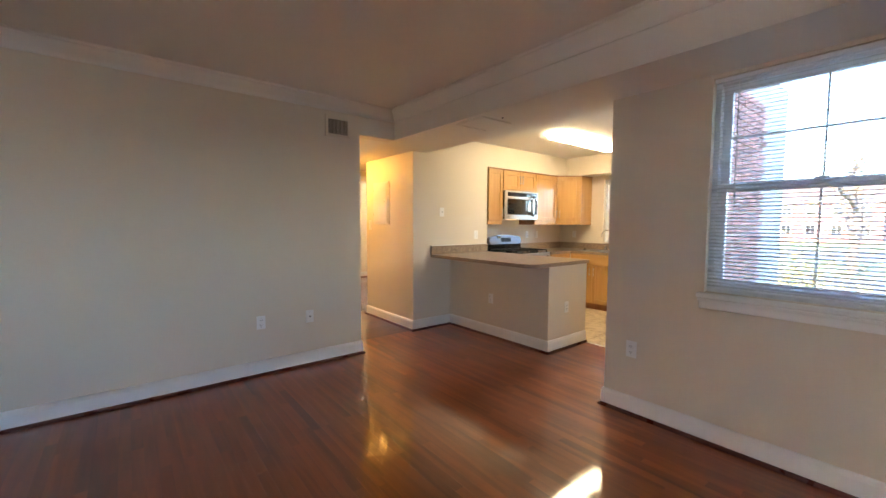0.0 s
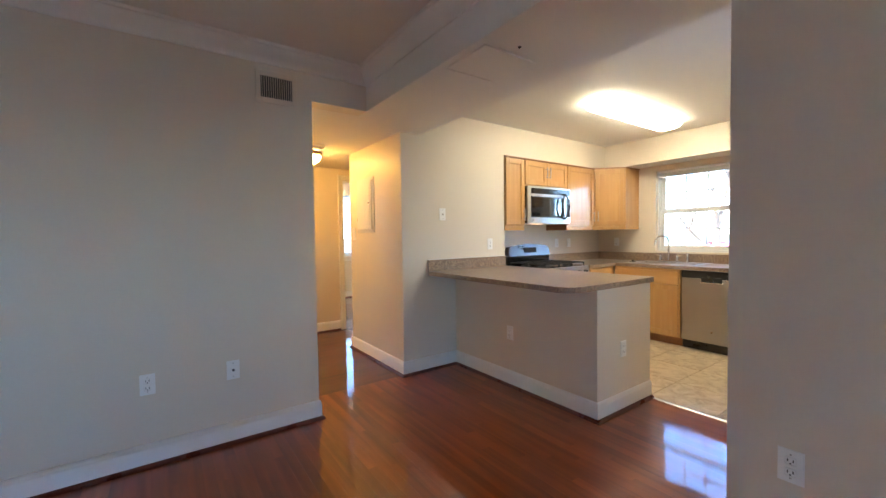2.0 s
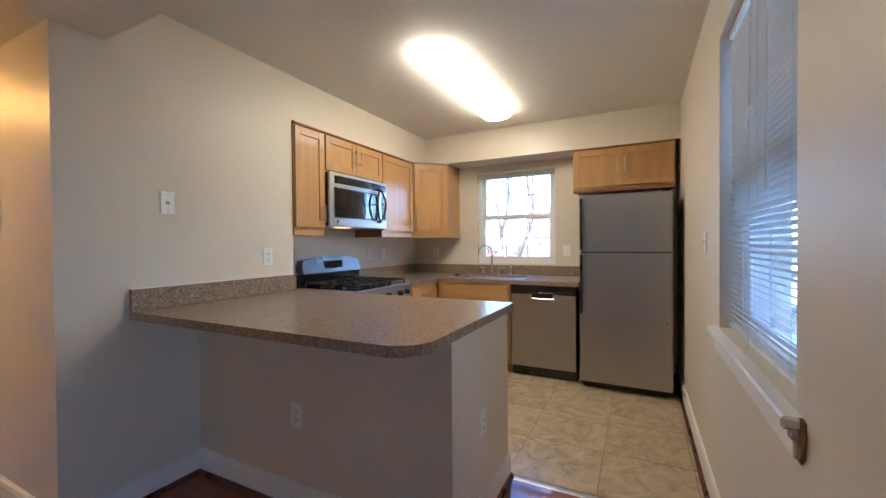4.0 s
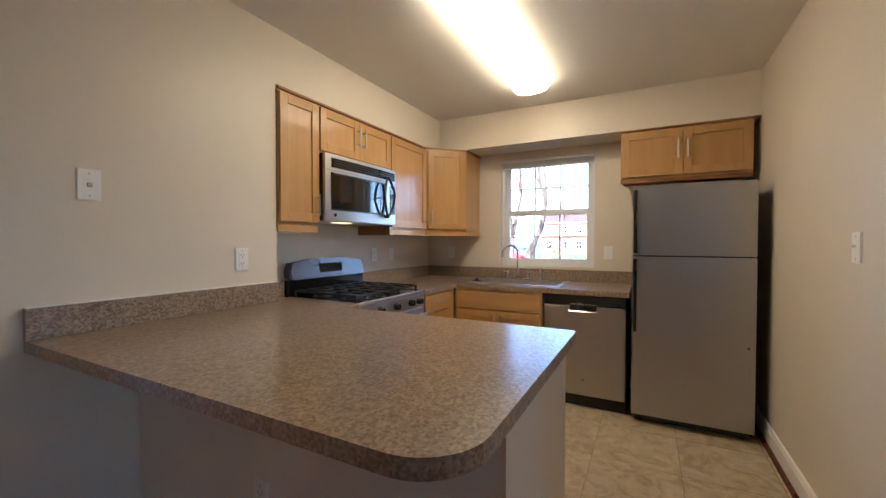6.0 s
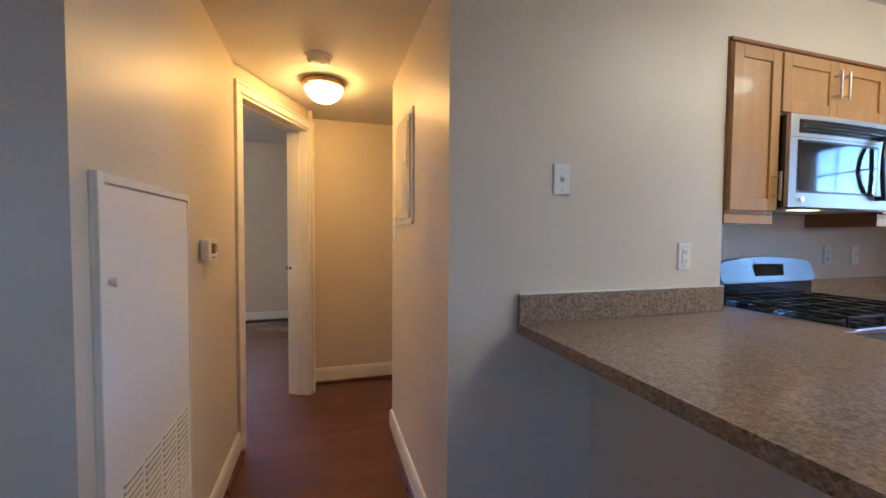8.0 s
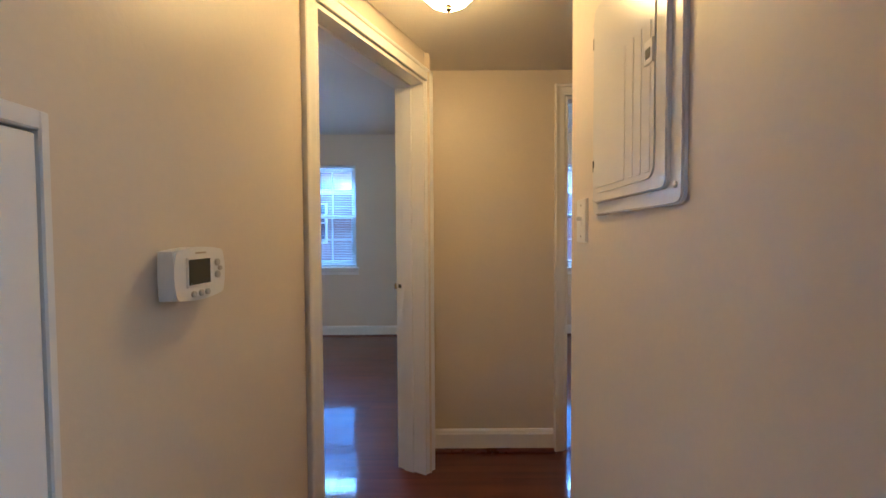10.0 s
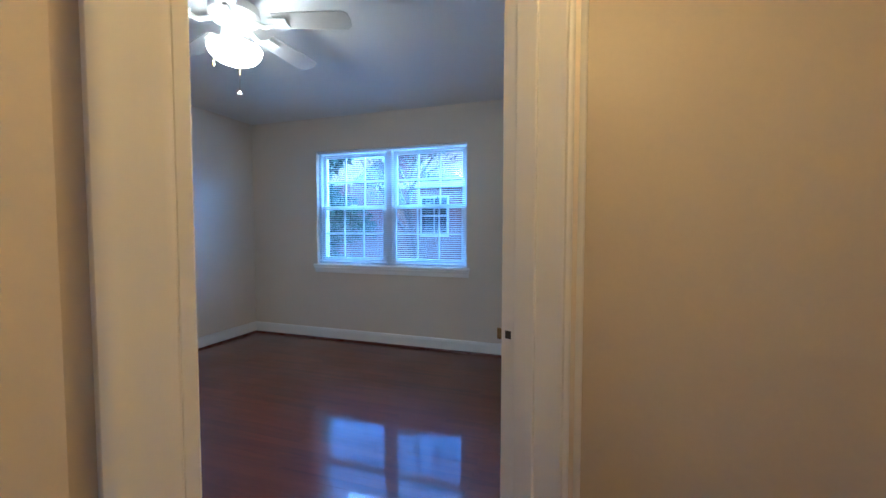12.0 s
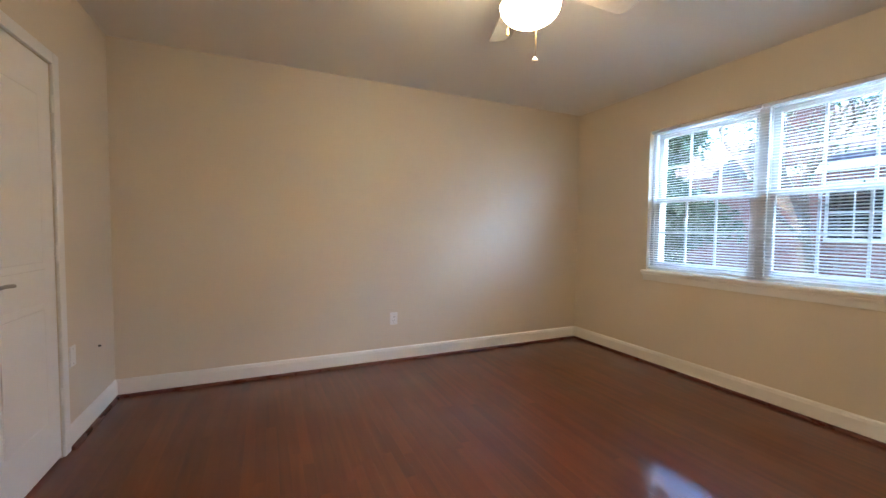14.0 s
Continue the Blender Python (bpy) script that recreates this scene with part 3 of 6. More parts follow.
def slat_mesh(w):
    bm = bmesh.new()
    pts = [(-0.0125, -0.0012), (-0.006, 0.0006), (0, 0.0012), (0.006, 0.0006), (0.0125, -0.0012)]
    top = [[bm.verts.new((x, y, z + 0.0005)) for y, z in pts] for x in (0, w)]
    bot = [[bm.verts.new((x, y, z - 0.0005)) for y, z in pts] for x in (0, w)]
    for i in range(4):
        bm.faces.new((top[0][i], top[1][i], top[1][i + 1], top[0][i + 1]))
        bm.faces.new((bot[0][i], bot[0][i + 1], bot[1][i + 1], bot[1][i]))
    for r in (0, 1):
        bm.faces.new(top[r] + bot[r][::-1])
    bm.faces.new((top[0][0], bot[0][0], bot[1][0], top[1][0]))
    bm.faces.new((top[0][4], top[1][4], bot[1][4], bot[0][4]))
    return mesh_of("slat", bm, SLAT)


def blind(m, w, h, label, tilt=12.0, pitch=0.0215, wand_x=0.1, tilt_low=None, cord_x=None):
    """A lowered mini blind: headrail, slats, bottom rail, ladder cords and wand. Local as for window, hung from z = h."""
    b = thing("window_blind", label, "window blind", "window blinds", at=m)
    part("headrail", boxes((0, w, -0.0125, 0.0125, h - 0.026, h - 0.001), bevel=0.002), VINYL, b)
    part("bottom_rail", boxes((0.003, w - 0.003, -0.0125, 0.0125, 0.012, 0.026), bevel=0.003), VINYL, b)
    me = slat_mesh(w - 0.006)
    k = int((h - 0.075) / pitch)
    for i in range(k):
        s = new("slat", me)
        s.parent = b
        f = i / k
        t = tilt if tilt_low is None else tilt_low + (tilt - tilt_low) * min(1, max(0, (f - 0.35) * 3))
        s.matrix_basis = pose(0.003, random.uniform(-0.0008, 0.0008), 0.038 + i * pitch, t + random.uniform(-1.5, 1.5))
    for x in (0.12, w / 2, w - 0.12):
        bm = bmesh.new()
        for y in (-0.012, 0.012):
            tube(bm, [(x, y, 0.02), (x, y, h - 0.02)], 0.0007, 4)
        part("ladder_cord", bm, CORD, b)
    part("tilt_wand", tube(bmesh.new(), [(wand_x, -0.02, h - 0.03), (wand_x + 0.004, -0.024, h * 0.42)], 0.003, 6), PLASTIC, b)
    if cord_x is not None:
        lc = part("lift_cord", tube(bmesh.new(), [(cord_x, -0.016, h - 0.02), (cord_x - 0.006, -0.022, h * 0.5), (cord_x + 0.004, -0.024, 0.0)], 0.0011, 5), CORD, b)
        for dx, zz in ((0.0, 0.795), (0.022, 0.83)):
            tube_ = tube(bmesh.new(), [(cord_x + dx * 0.4, -0.018, h - 0.02), (cord_x + dx, -0.024, zz)], 0.0011, 5)
            part("pull_cord", tube_, CORD, b)
            part("tassel", lathe(bmesh.new(), [(0.003, zz + 0.004), (0.006, zz - 0.004), (0.0085, zz - 0.026), (0.007, zz - 0.03), (0.002, zz - 0.031)], (cord_x + dx, -0.024, 0), n=12), PLASTIC, lc, "small pale cord tassel", True)
    return b


EAST, NORTH, SOUTH = -90, 0, 180
window("window_living", pose(3.585, W_LIV[1], W_LIV[2], 0, 0, EAST), W_LIV[1] - W_LIV[0], W_LIV[3] - W_LIV[2], 0.05, "white double-hung living room window", cols=2, bar=0.0045)
blind(pose(3.61, W_LIV[1] - 0.004, W_LIV[2] + 0.004, 0, 0, EAST), W_LIV[1] - W_LIV[0] - 0.008, W_LIV[3] - W_LIV[2] - 0.006, "lowered white mini blind with open slats", 14, wand_x=0.12)
window("window_kitchen", pose(KX, W_KE[1], W_KE[2], 0, 0, EAST), W_KE[1] - W_KE[0], W_KE[3] - W_KE[2], 0.06, "white double-hung window over the sink", cols=3, stool=-0.004, apron=False, stool_ends=-0.002)
window("window_kitchen_side", pose(W_KS[1], KY, W_KS[2], 0, 0, SOUTH), W_KS[1] - W_KS[0], W_KS[3] - W_KS[2], 0.08, "white double-hung window in a shallow reveal", cols=3, stool=0.04, stool_ends=0.05)
blind(pose(W_KS[1] - 0.03, KY - 0.042, W_KS[2] + 0.004, 0, 0, SOUTH), W_KS[1] - W_KS[0] - 0.06, W_KS[3] - W_KS[2] - 0.008, "lowered white mini blind with tilted slats", -62, wand_x=0.6, tilt_low=-28, cord_x=0.39)
window("window_bedroom", pose(W_B1[0], 9.2, W_B1[2], 0, 0, NORTH), W_B1[1] - W_B1[0], W_B1[3] - W_B1[2], 0.05, "white twin double-hung bedroom window", units=2)
for bx in (W_B1[0] + 0.006, W_B1[0] + 0.905):
    blind(pose(bx, 9.223, W_B1[2] + 0.004), 0.892, W_B1[3] - W_B1[2] - 0.006, "lowered white mini blind with open slats", 18, wand_x=0.07)
window("window_back_bedroom", pose(W_B2[0], 9.2, W_B2[2], 0, 0, NORTH), W_B2[1] - W_B2[0], W_B2[3] - W_B2[2], 0.05, "white double-hung back bedroom window")
blind(pose(W_B2[0] + 0.005, 9.223, W_B2[2] + 0.62), W_B2[1] - W_B2[0] - 0.01, W_B2[3] - W_B2[2] - 0.625, "half-lowered white mini blind", 10)
# Two unseen windows, added only to brighten the living room with daylight.
window("window_added_back", pose(-0.9, -3.0, 0.5, 0, 0, SOUTH), 1.3, 1.7, 0.05, "white unseen window added in the far living room wall for daylight")
window("window_added_west", pose(-3.0, -1.25, 0.8, 0, 0, 90), 0.9, 1.3, 0.05, "white unseen twin window added in the west living room wall for daylight", units=2)
# raised blind over the sink
rb = thing("raised_blind", "white mini blind raised to the window head", "window blind", at=pose(KX + 0.03, W_KE[1] - 0.01, W_KE[3] - 0.09, 0, 0, EAST))
part("headrail", boxes((0, 0.87, -0.0125, 0.0125, 0.06, 0.086), bevel=0.002), VINYL, rb)
for i in range(15):
    part("slat", boxes((0.003 + 0.001 * (i % 2), 0.867, -0.0125, 0.0125, 0.014 + i * 0.003, 0.0155 + i * 0.003)), SLAT, rb)
part("bottom_rail", boxes((0.003, 0.867, -0.0125, 0.0125, 0.0, 0.013), bevel=0.003), VINYL, rb)

# ---------------------------------------------------------------- kitchen cabinets
def shaker(name, w, h, parent, material=None, rail=0.055, x=0.0, z=0.0, handle=None, drawer=False):
    """A flat-panel door or drawer front at y = 0 facing -y (local), with its bar pull."""
    material = material or MAPLE
    bm = boxes((x, x + rail, -0.019, 0, z, z + h), (x + w - rail, x + w, -0.019, 0, z, z + h), (x + rail, x + w - rail, -0.0185, 0, z, z + rail), (x + rail, x + w - rail, -0.0185, 0, z + h - rail, z + h), bevel=0.0015)
    d = part(name, bm, material, parent) if not drawer else part(name, boxes((x, x + w, -0.019, 0, z, z + h), bevel=0.003), MAPLE_H, parent)
    if not drawer:
        part("door_panel", boxes((x + rail - 0.004, x + w - rail + 0.004, -0.010, -0.002, z + rail - 0.004, z + h - rail + 0.004)), material, d)
    if handle:
        hx, hz, vertical = handle
        bm = bmesh.new()
        a, b = ((hx, -0.048, hz - 0.065), (hx, -0.048, hz + 0.065)) if vertical else ((hx - 0.065, -0.048, hz), (hx + 0.065, -0.048, hz))
        tube(bm, [a, b], 0.0055, 8)
        for k in (-0.045, 0.045):
            q = (hx, hz + k) if vertical else (hx + k, hz)
            tube(bm, [(q[0], -0.048, q[1]), (q[0], -0.018, q[1])], 0.004, 6)
        part("bar_pull", bm, NICKEL, d, "brushed nickel bar pull", True)
    return d


def wall_cabinet(m, w, h, depth, label, doors, rail=True, handles=True):
    c = thing("wall_cabinet", label, "cabinet", "kitchen wall cabinets", at=m)
    part("body", boxes((0.001, w - 0.001, 0.001, depth - 0.002, 0, h), bevel=0.001), MAPLE, c)
    dw_ = (w - 0.012 - 0.003 * (doors - 1)) / doors
    for i in range(doors):
        x = 0.006 + i * (dw_ + 0.003)
        hx = (x + dw_ - 0.028) if (i == 0) else (x + 0.028)
        low = 0.11 if h > 0.5 else h * 0.5
        shaker("door", dw_, h - 0.03, c, x=x, z=0.018, handle=(hx, 0.018 + low, True))
    if rail:
        part("light_rail", boxes((0.0, w, 0.0, 0.02, -0.045, -0.001), bevel=0.002), MAPLE_H, c)
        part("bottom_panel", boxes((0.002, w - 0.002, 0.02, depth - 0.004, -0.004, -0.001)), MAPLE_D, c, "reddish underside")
    part("top_trim", boxes((0, w, -0.012, 0.006, h + 0.0005, h + 0.016), bevel=0.002), MAPLE_D, c, "dark reddish scribe strip")
    return c


UF = 4.366
wall_cabinet(pose(4.88, UF, 1.375), 0.302, 0.755, 0.322, "narrow maple wall cabinet beside the microwave", 1)
wall_cabinet(pose(5.184, UF, 1.832), 0.76, 0.298, 0.322, "short maple wall cabinet over the microwave", 2, rail=False)
cb = wall_cabinet(pose(5.946, UF, 1.375), 0.556, 0.755, 0.322, "tall maple wall cabinet beside the microwave", 1)
part("side_panel", boxes((-0.0015, 0.0005, 0.0, 0.32, -0.045, 0.5)), MAPLE_D, cb)

# corner cabinet with a slanted front
cc = thing("corner_wall_cabinet", "maple corner wall cabinet with a slanted door", "cabinet", "kitchen wall cabinets")
C0, C1 = Vector((6.505, UF, 0)), Vector((6.80, 4.08, 0))
part("body", prism(bmesh.new(), [(C0.x, C0.y), (C1.x, C1.y), (KX - 0.002, C1.y), (KX - 0.002, 4.688), (C0.x, 4.688)], 1.375, 2.13), MAPLE, cc)
part("light_rail", prism(bmesh.new(), [(C0.x, C0.y), (C1.x, C1.y), (KX - 0.003, C1.y), (KX - 0.003, C1.y + 0.02), (C1.x + 0.008, C1.y + 0.02), (C0.x + 0.0, C0.y + 0.02)], 1.33, 1.374), MAPLE_H, cc)
cd = thing("door_carrier", "", "")
cd.matrix_world = Matrix.Translation((C0.x, C0.y, 1.375)) @ Matrix.Rotation(math.atan2(C1.y - C0.y, C1.x - C0.x), 4, "Z")
cw = (C1 - C0).length
leaf = shaker("door", cw - 0.05, 0.725, None, x=0.025, z=0.018, handle=(0.055, 0.13, True))
leaf.parent = cc
leaf.matrix_basis = cd.matrix_world.copy()
bpy.data.objects.remove(cd)
part("top_trim", prism(bmesh.new(), [(C0.x, C0.y - 0.012), (C1.x - 0.008, C1.y - 0.012), (KX - 0.002, C1.y - 0.012), (KX - 0.002, C1.y + 0.01), (C0.x, C0.y + 0.01)], 2.1305, 2.146), MAPLE_D, cc, "dark reddish scribe strip")

# over the refrigerator
fcab = wall_cabinet(pose(6.80, 2.735, 1.762, 0, 0, EAST), 0.845, 0.372, 0.33, "maple cabinet over the refrigerator", 2, rail=False)
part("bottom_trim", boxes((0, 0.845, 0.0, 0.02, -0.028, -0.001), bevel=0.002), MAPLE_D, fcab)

CT = 0.908


def base_cabinet(m, w, label, fronts, depth=0.6, h=CT - 0.038):
    c = thing("base_cabinet", label, "cabinet", "kitchen base cabinets", at=m)
    part("body", boxes((0.001, w - 0.001, 0.001, depth - 0.002, 0.1, h)), MAPLE, c)
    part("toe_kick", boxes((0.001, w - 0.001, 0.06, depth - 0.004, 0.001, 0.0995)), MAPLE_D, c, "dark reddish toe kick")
    for kind, x, z, fw, fh, hd in fronts:
        shaker(kind, fw, fh, c, x=x, z=z, handle=hd, drawer=kind == "drawer_front")
    return c


base_cabinet(pose(5.952, 4.06, 0), 0.54, "maple drawer base beside the range", [("drawer_front", 0.01, 0.72, 0.40, 0.135, (0.21, 0.79, False)), ("drawer_front", 0.01, 0.50, 0.40, 0.21, (0.21, 0.61, False)), ("drawer_front", 0.01, 0.12, 0.40, 0.37, (0.21, 0.36, False))], 0.625)
base_cabinet(pose(6.505, 4.055, 0, 0, 0, EAST), 0.775, "maple sink base with false drawer front", [("drawer_front", 0.03, 0.70, 0.73, 0.145, None), ("door", 0.03, 0.115, 0.362, 0.575, (0.36, 0.6, True)), ("door", 0.395, 0.115, 0.362, 0.575, (0.43, 0.6, True))], 0.62)
base_cabinet(pose(4.885, 2.905, 0, 0, 0, 90), 1.14, "maple base cabinets behind the peninsula", [("door", 0.01, 0.115, 0.55, 0.73, None), ("door", 0.57, 0.115, 0.55, 0.73, None)], 0.56)
base_cabinet(pose(4.90, 4.06, 0), 0.277, "narrow maple base cabinet beside the range", [("drawer_front", 0.005, 0.72, 0.265, 0.135, (0.135, 0.79, False)), ("door", 0.005, 0.115, 0.265, 0.59, None)], 0.625)

# ---------------------------------------------------------------- peninsula and worktops
structure("wall_peninsula", boxes((4.2, 4.32, 2.805, 4.372, 0, 0.905), (4.32, 4.9, 2.805, 2.9, 0, 0.905)), WALL, "beige painted half wall under the counter", "wall")


def rounded(x0, x1, y0, y1, r_sw, n=8):
    """Plan outline with one rounded corner (south-west) and a small one at south-east."""
    out = [(x0 + r_sw - r_sw * math.cos(a), y0 + r_sw - r_sw * math.sin(a)) for a in [math.pi / 2 * i / n for i in range(n + 1)]]
    out += [(x1 - 0.015, y0), (x1, y0 + 0.015), (x1, y1), (x0, y1)]
    return out


pw = thing("peninsula_worktop", "brown speckled laminate bar worktop with rounded corner", "worktop")
part("worktop", prism(bmesh.new(), rounded(3.868, 4.893, 2.765, 4.368, 0.13), 0.906, 0.944), TOP, pw)
part("backsplash", boxes((3.868, 4.874, 4.350, 4.370, 0.9445, 1.052), bevel=0.002), TOP, pw)
part("caulk_line", boxes((3.868, 4.874, 4.3505, 4.3712, 1.0525, 1.056)), TRIM, pw)
kw = thing("kitchen_worktop", "brown speckled laminate worktop with sink cut-out", "worktop")
bm = boxes((5.946, 6.49, 4.035, 4.687, CT - 0.038, CT), (6.49, KX - 0.002, 3.93, 4.687, CT - 0.038, CT), (6.49, KX - 0.002, 2.655, 3.19, CT - 0.038, CT), (6.49, 6.60, 3.19, 3.93, CT - 0.038, CT), (7.03, KX - 0.002, 3.19, 3.93, CT - 0.038, CT))
part("worktop", bm, TOP, kw)
part("backsplash", boxes((5.946, 6.5, 4.668, 4.688, CT + 0.0005, CT + 0.108), (6.5, KX - 0.022, 4.668, 4.688, CT + 0.0005, CT + 0.108), (KX - 0.022, KX - 0.002, 2.66, 4.688, CT + 0.0005, CT + 0.108)), TOP, kw)
sw = thing("small_worktop", "brown speckled laminate worktop beside the range", "worktop")
part("worktop", boxes((4.895, 5.178, 4.035, 4.687, CT - 0.038, CT), bevel=0.003), TOP, sw)
part("backsplash", boxes((4.88, 5.178, 4.668, 4.688, CT + 0.0005, CT + 0.108)), TOP, sw)

# sink and tap
sink = thing("kitchen_sink", "stainless drop-in sink with shallow bowl", "sink")
bm = bmesh.new()
for a, b in (((6.57, 3.16, 7.06, 3.20), 0), ((6.57, 3.92, 7.06, 3.96), 0), ((6.57, 3.2, 6.62, 3.92), 0), ((6.99, 3.2, 7.06, 3.92), 0)):
    box(bm, a[0], a[2], a[1], a[3], CT + 0.0005, CT + 0.007, 0.002)
part("rim", bm, STEEL, sink, "", True)
part("bowl", boxes((6.615, 6.62, 3.2, 3.92, CT - 0.18, CT), (6.99, 6.995, 3.2, 3.92, CT - 0.18, CT), (6.62, 6.99, 3.2, 3.205, CT - 0.18, CT), (6.62, 6.99, 3.915, 3.92, CT - 0.18, CT), (6.615, 6.995, 3.2, 3.92, CT - 0.186, CT - 0.18)), STEEL, sink)
part("drain", lathe(bmesh.new(), [(0.045, CT - 0.179), (0.045, CT - 0.176), (0.03, CT - 0.175)], (6.8, 3.56, 0)), CHROME, sink, "", True)
tap = thing("kitchen_tap", "chrome gooseneck kitchen tap with two handles", "tap")
TX, TY, TZ = 7.02, 3.64, CT + 0.0075
part("base_plate", boxes((TX - 0.025, TX + 0.025, TY - 0.13, TY + 0.13, TZ, TZ + 0.016), bevel=0.006), CHROME, tap, "", True)
arc = [(TX, TY, TZ + 0.01), (TX, TY, TZ + 0.245)] + [(TX - 0.06 * (1 - math.cos(a)), TY + 0.055 * (1 - math.cos(a)), TZ + 0.245 + 0.08 * math.sin(a)) for a in [math.pi * k / 12 for k in range(1, 13)]] + [(TX - 0.121, TY + 0.111, TZ + 0.215)]
part("spout", tube(bmesh.new(), arc, 0.011, 10), CHROME, tap, "", True)
for k in (-0.1, 0.1):
    bm = lathe(bmesh.new(), [(0.022, TZ + 0.014), (0.018, TZ + 0.04), (0.012, TZ + 0.062), (0.014, TZ + 0.07), (0.004, TZ + 0.078)], (TX, TY + k, 0), n=14)
    tube(bm, [(TX, TY + k, TZ + 0.066), (TX - 0.01, TY + k * 1.45, TZ + 0.08)], 0.006, 6)
    part("tap_handle", bm, CHROME, tap, "", True)
part("sprayer", lathe(bmesh.new(), [(0.02, TZ), (0.017, TZ + 0.02), (0.012, TZ + 0.05), (0.017, TZ + 0.1), (0.012, TZ + 0.115)], (TX, TY - 0.22, 0), n=14), CHROME, tap, "", True)
stopper = thing("sink_stopper", "small black rubber sink stopper", "stopper")
part("plug", lathe(bmesh.new(), [(0.04, CT + 0.0075), (0.038, CT + 0.016), (0.014, CT + 0.018), (0.012, CT + 0.03), (0.002, CT + 0.032)], (6.72, 3.94, 0)), BLACK, stopper, "", True)

# ---------------------------------------------------------------- appliances
def bowed(bm, x0, x1, z0, z1, y, bow, thick, n=10):
    """A front plate that swells out towards its middle."""
    cols = []
    for i in range(n + 1):
        f = i / n
        x = x0 + (x1 - x0) * f
        yy = y - bow * (1 - (2 * x / 0.757 - 1) ** 2)
        cols.append([bm.verts.new((x, yy, z0)), bm.verts.new((x, yy, z1)), bm.verts.new((x, y + thick, z1)), bm.verts.new((x, y + thick, z0))])
    for a, b in zip(cols, cols[1:]):
        for k in range(4):
            bm.faces.new((a[k], a[(k + 1) % 4], b[(k + 1) % 4], b[k]))
    bm.faces.new(cols[0][::-1])
    bm.faces.new(cols[-1])
    return bm


def microwave(m):
    o = thing("microwave", "stainless over-range microwave with oval black handle", "microwave", at=m)
    w, h, d = 0.757, 0.42, 0.39
    part("body", boxes((0, w, 0.03, d, 0, h), bevel=0.003), ENAMEL, o, "black casing")
    f = part("front_frame", bowed(bmesh.new(), 0.0, w, 0.0, h, 0.012, 0.012, 0.018), STEEL, o, "stainless front", True)
    part("vent_recess", bowed(bmesh.new(), 0.05, w - 0.012, h - 0.085, h - 0.022, 0.0112, 0.0118, 0.005), BLACK, f, "black vent grille", True)
    for i in range(4):
        part("vent_slat", bowed(bmesh.new(), 0.055, w - 0.016, h - 0.079 + i * 0.015, h - 0.073 + i * 0.015, 0.0085, 0.0118, 0.003), ENAMEL, f)
    part("door_seam", bowed(bmesh.new(), 0.004, w - 0.004, h - 0.104, h - 0.102, 0.0115, 0.012, 0.003), SLOT, f)
    win = part("door_window", bowed(bmesh.new(), 0.055, 0.60, 0.075, h - 0.125, 0.0100, 0.0112, 0.004), DARKGLASS, o, "dark mirror-like door glass", True)
    part("window_border", bowed(bmesh.new(), 0.045, 0.61, 0.065, h - 0.115, 0.0108, 0.0114, 0.003), BLACK, win, "", True)
    arc_ = [k / 12 for k in range(-12, 13)]
    ring = [(0.605 + 0.06 * (1 - t * t), -0.045 + 0.018 * t * t, 0.2 + 0.15 * t) for t in arc_] + [(0.605 - 0.06 * (1 - t * t), -0.045 + 0.018 * t * t, 0.2 + 0.15 * t) for t in arc_[-2:0:-1]]
    bm = bmesh.new()
    tube(bm, ring + ring[:2], 0.0095, 8)
    for z in (0.055, 0.345):
        tube(bm, [(0.605, -0.03, z), (0.605, 0.01, z)], 0.012, 8)
    part("handle", bm, BLACK, o, "oval black handle", True)
    cp = part("control_panel", boxes((0.672, 0.742, 0.0055, 0.012, 0.075, h - 0.125), bevel=0.002), DARKGLASS, o, "glossy dark control panel")
    part("display", boxes((0.68, 0.74, 0.0035, 0.007, h - 0.175, h - 0.14), bevel=0.001), DARKGLASS, cp)
    for r in range(5):
        for c in range(3):
            part("button", boxes((0.681 + c * 0.021, 0.698 + c * 0.021, 0.004, 0.007, 0.09 + r * 0.03, 0.11 + r * 0.03), bevel=0.002), BTN, cp)
    part("badge", lathe(bmesh.new(), [(0.011, -0.0015), (0.011, 0.006), (0.004, 0.0065)], (0.075, 0, 0.035), "Y", 16), CHROME, o)
    part("underside_panel", boxes((0.01, w - 0.01, 0.04, d - 0.01, -0.006, -0.0005), bevel=0.002), STEEL, o)
    part("surface_light", boxes((0.16, 0.30, 0.06, 0.12, -0.009, -0.006), bevel=0.001), UNDERLIGHT, o, "lit cooktop lamp lens")
    return o


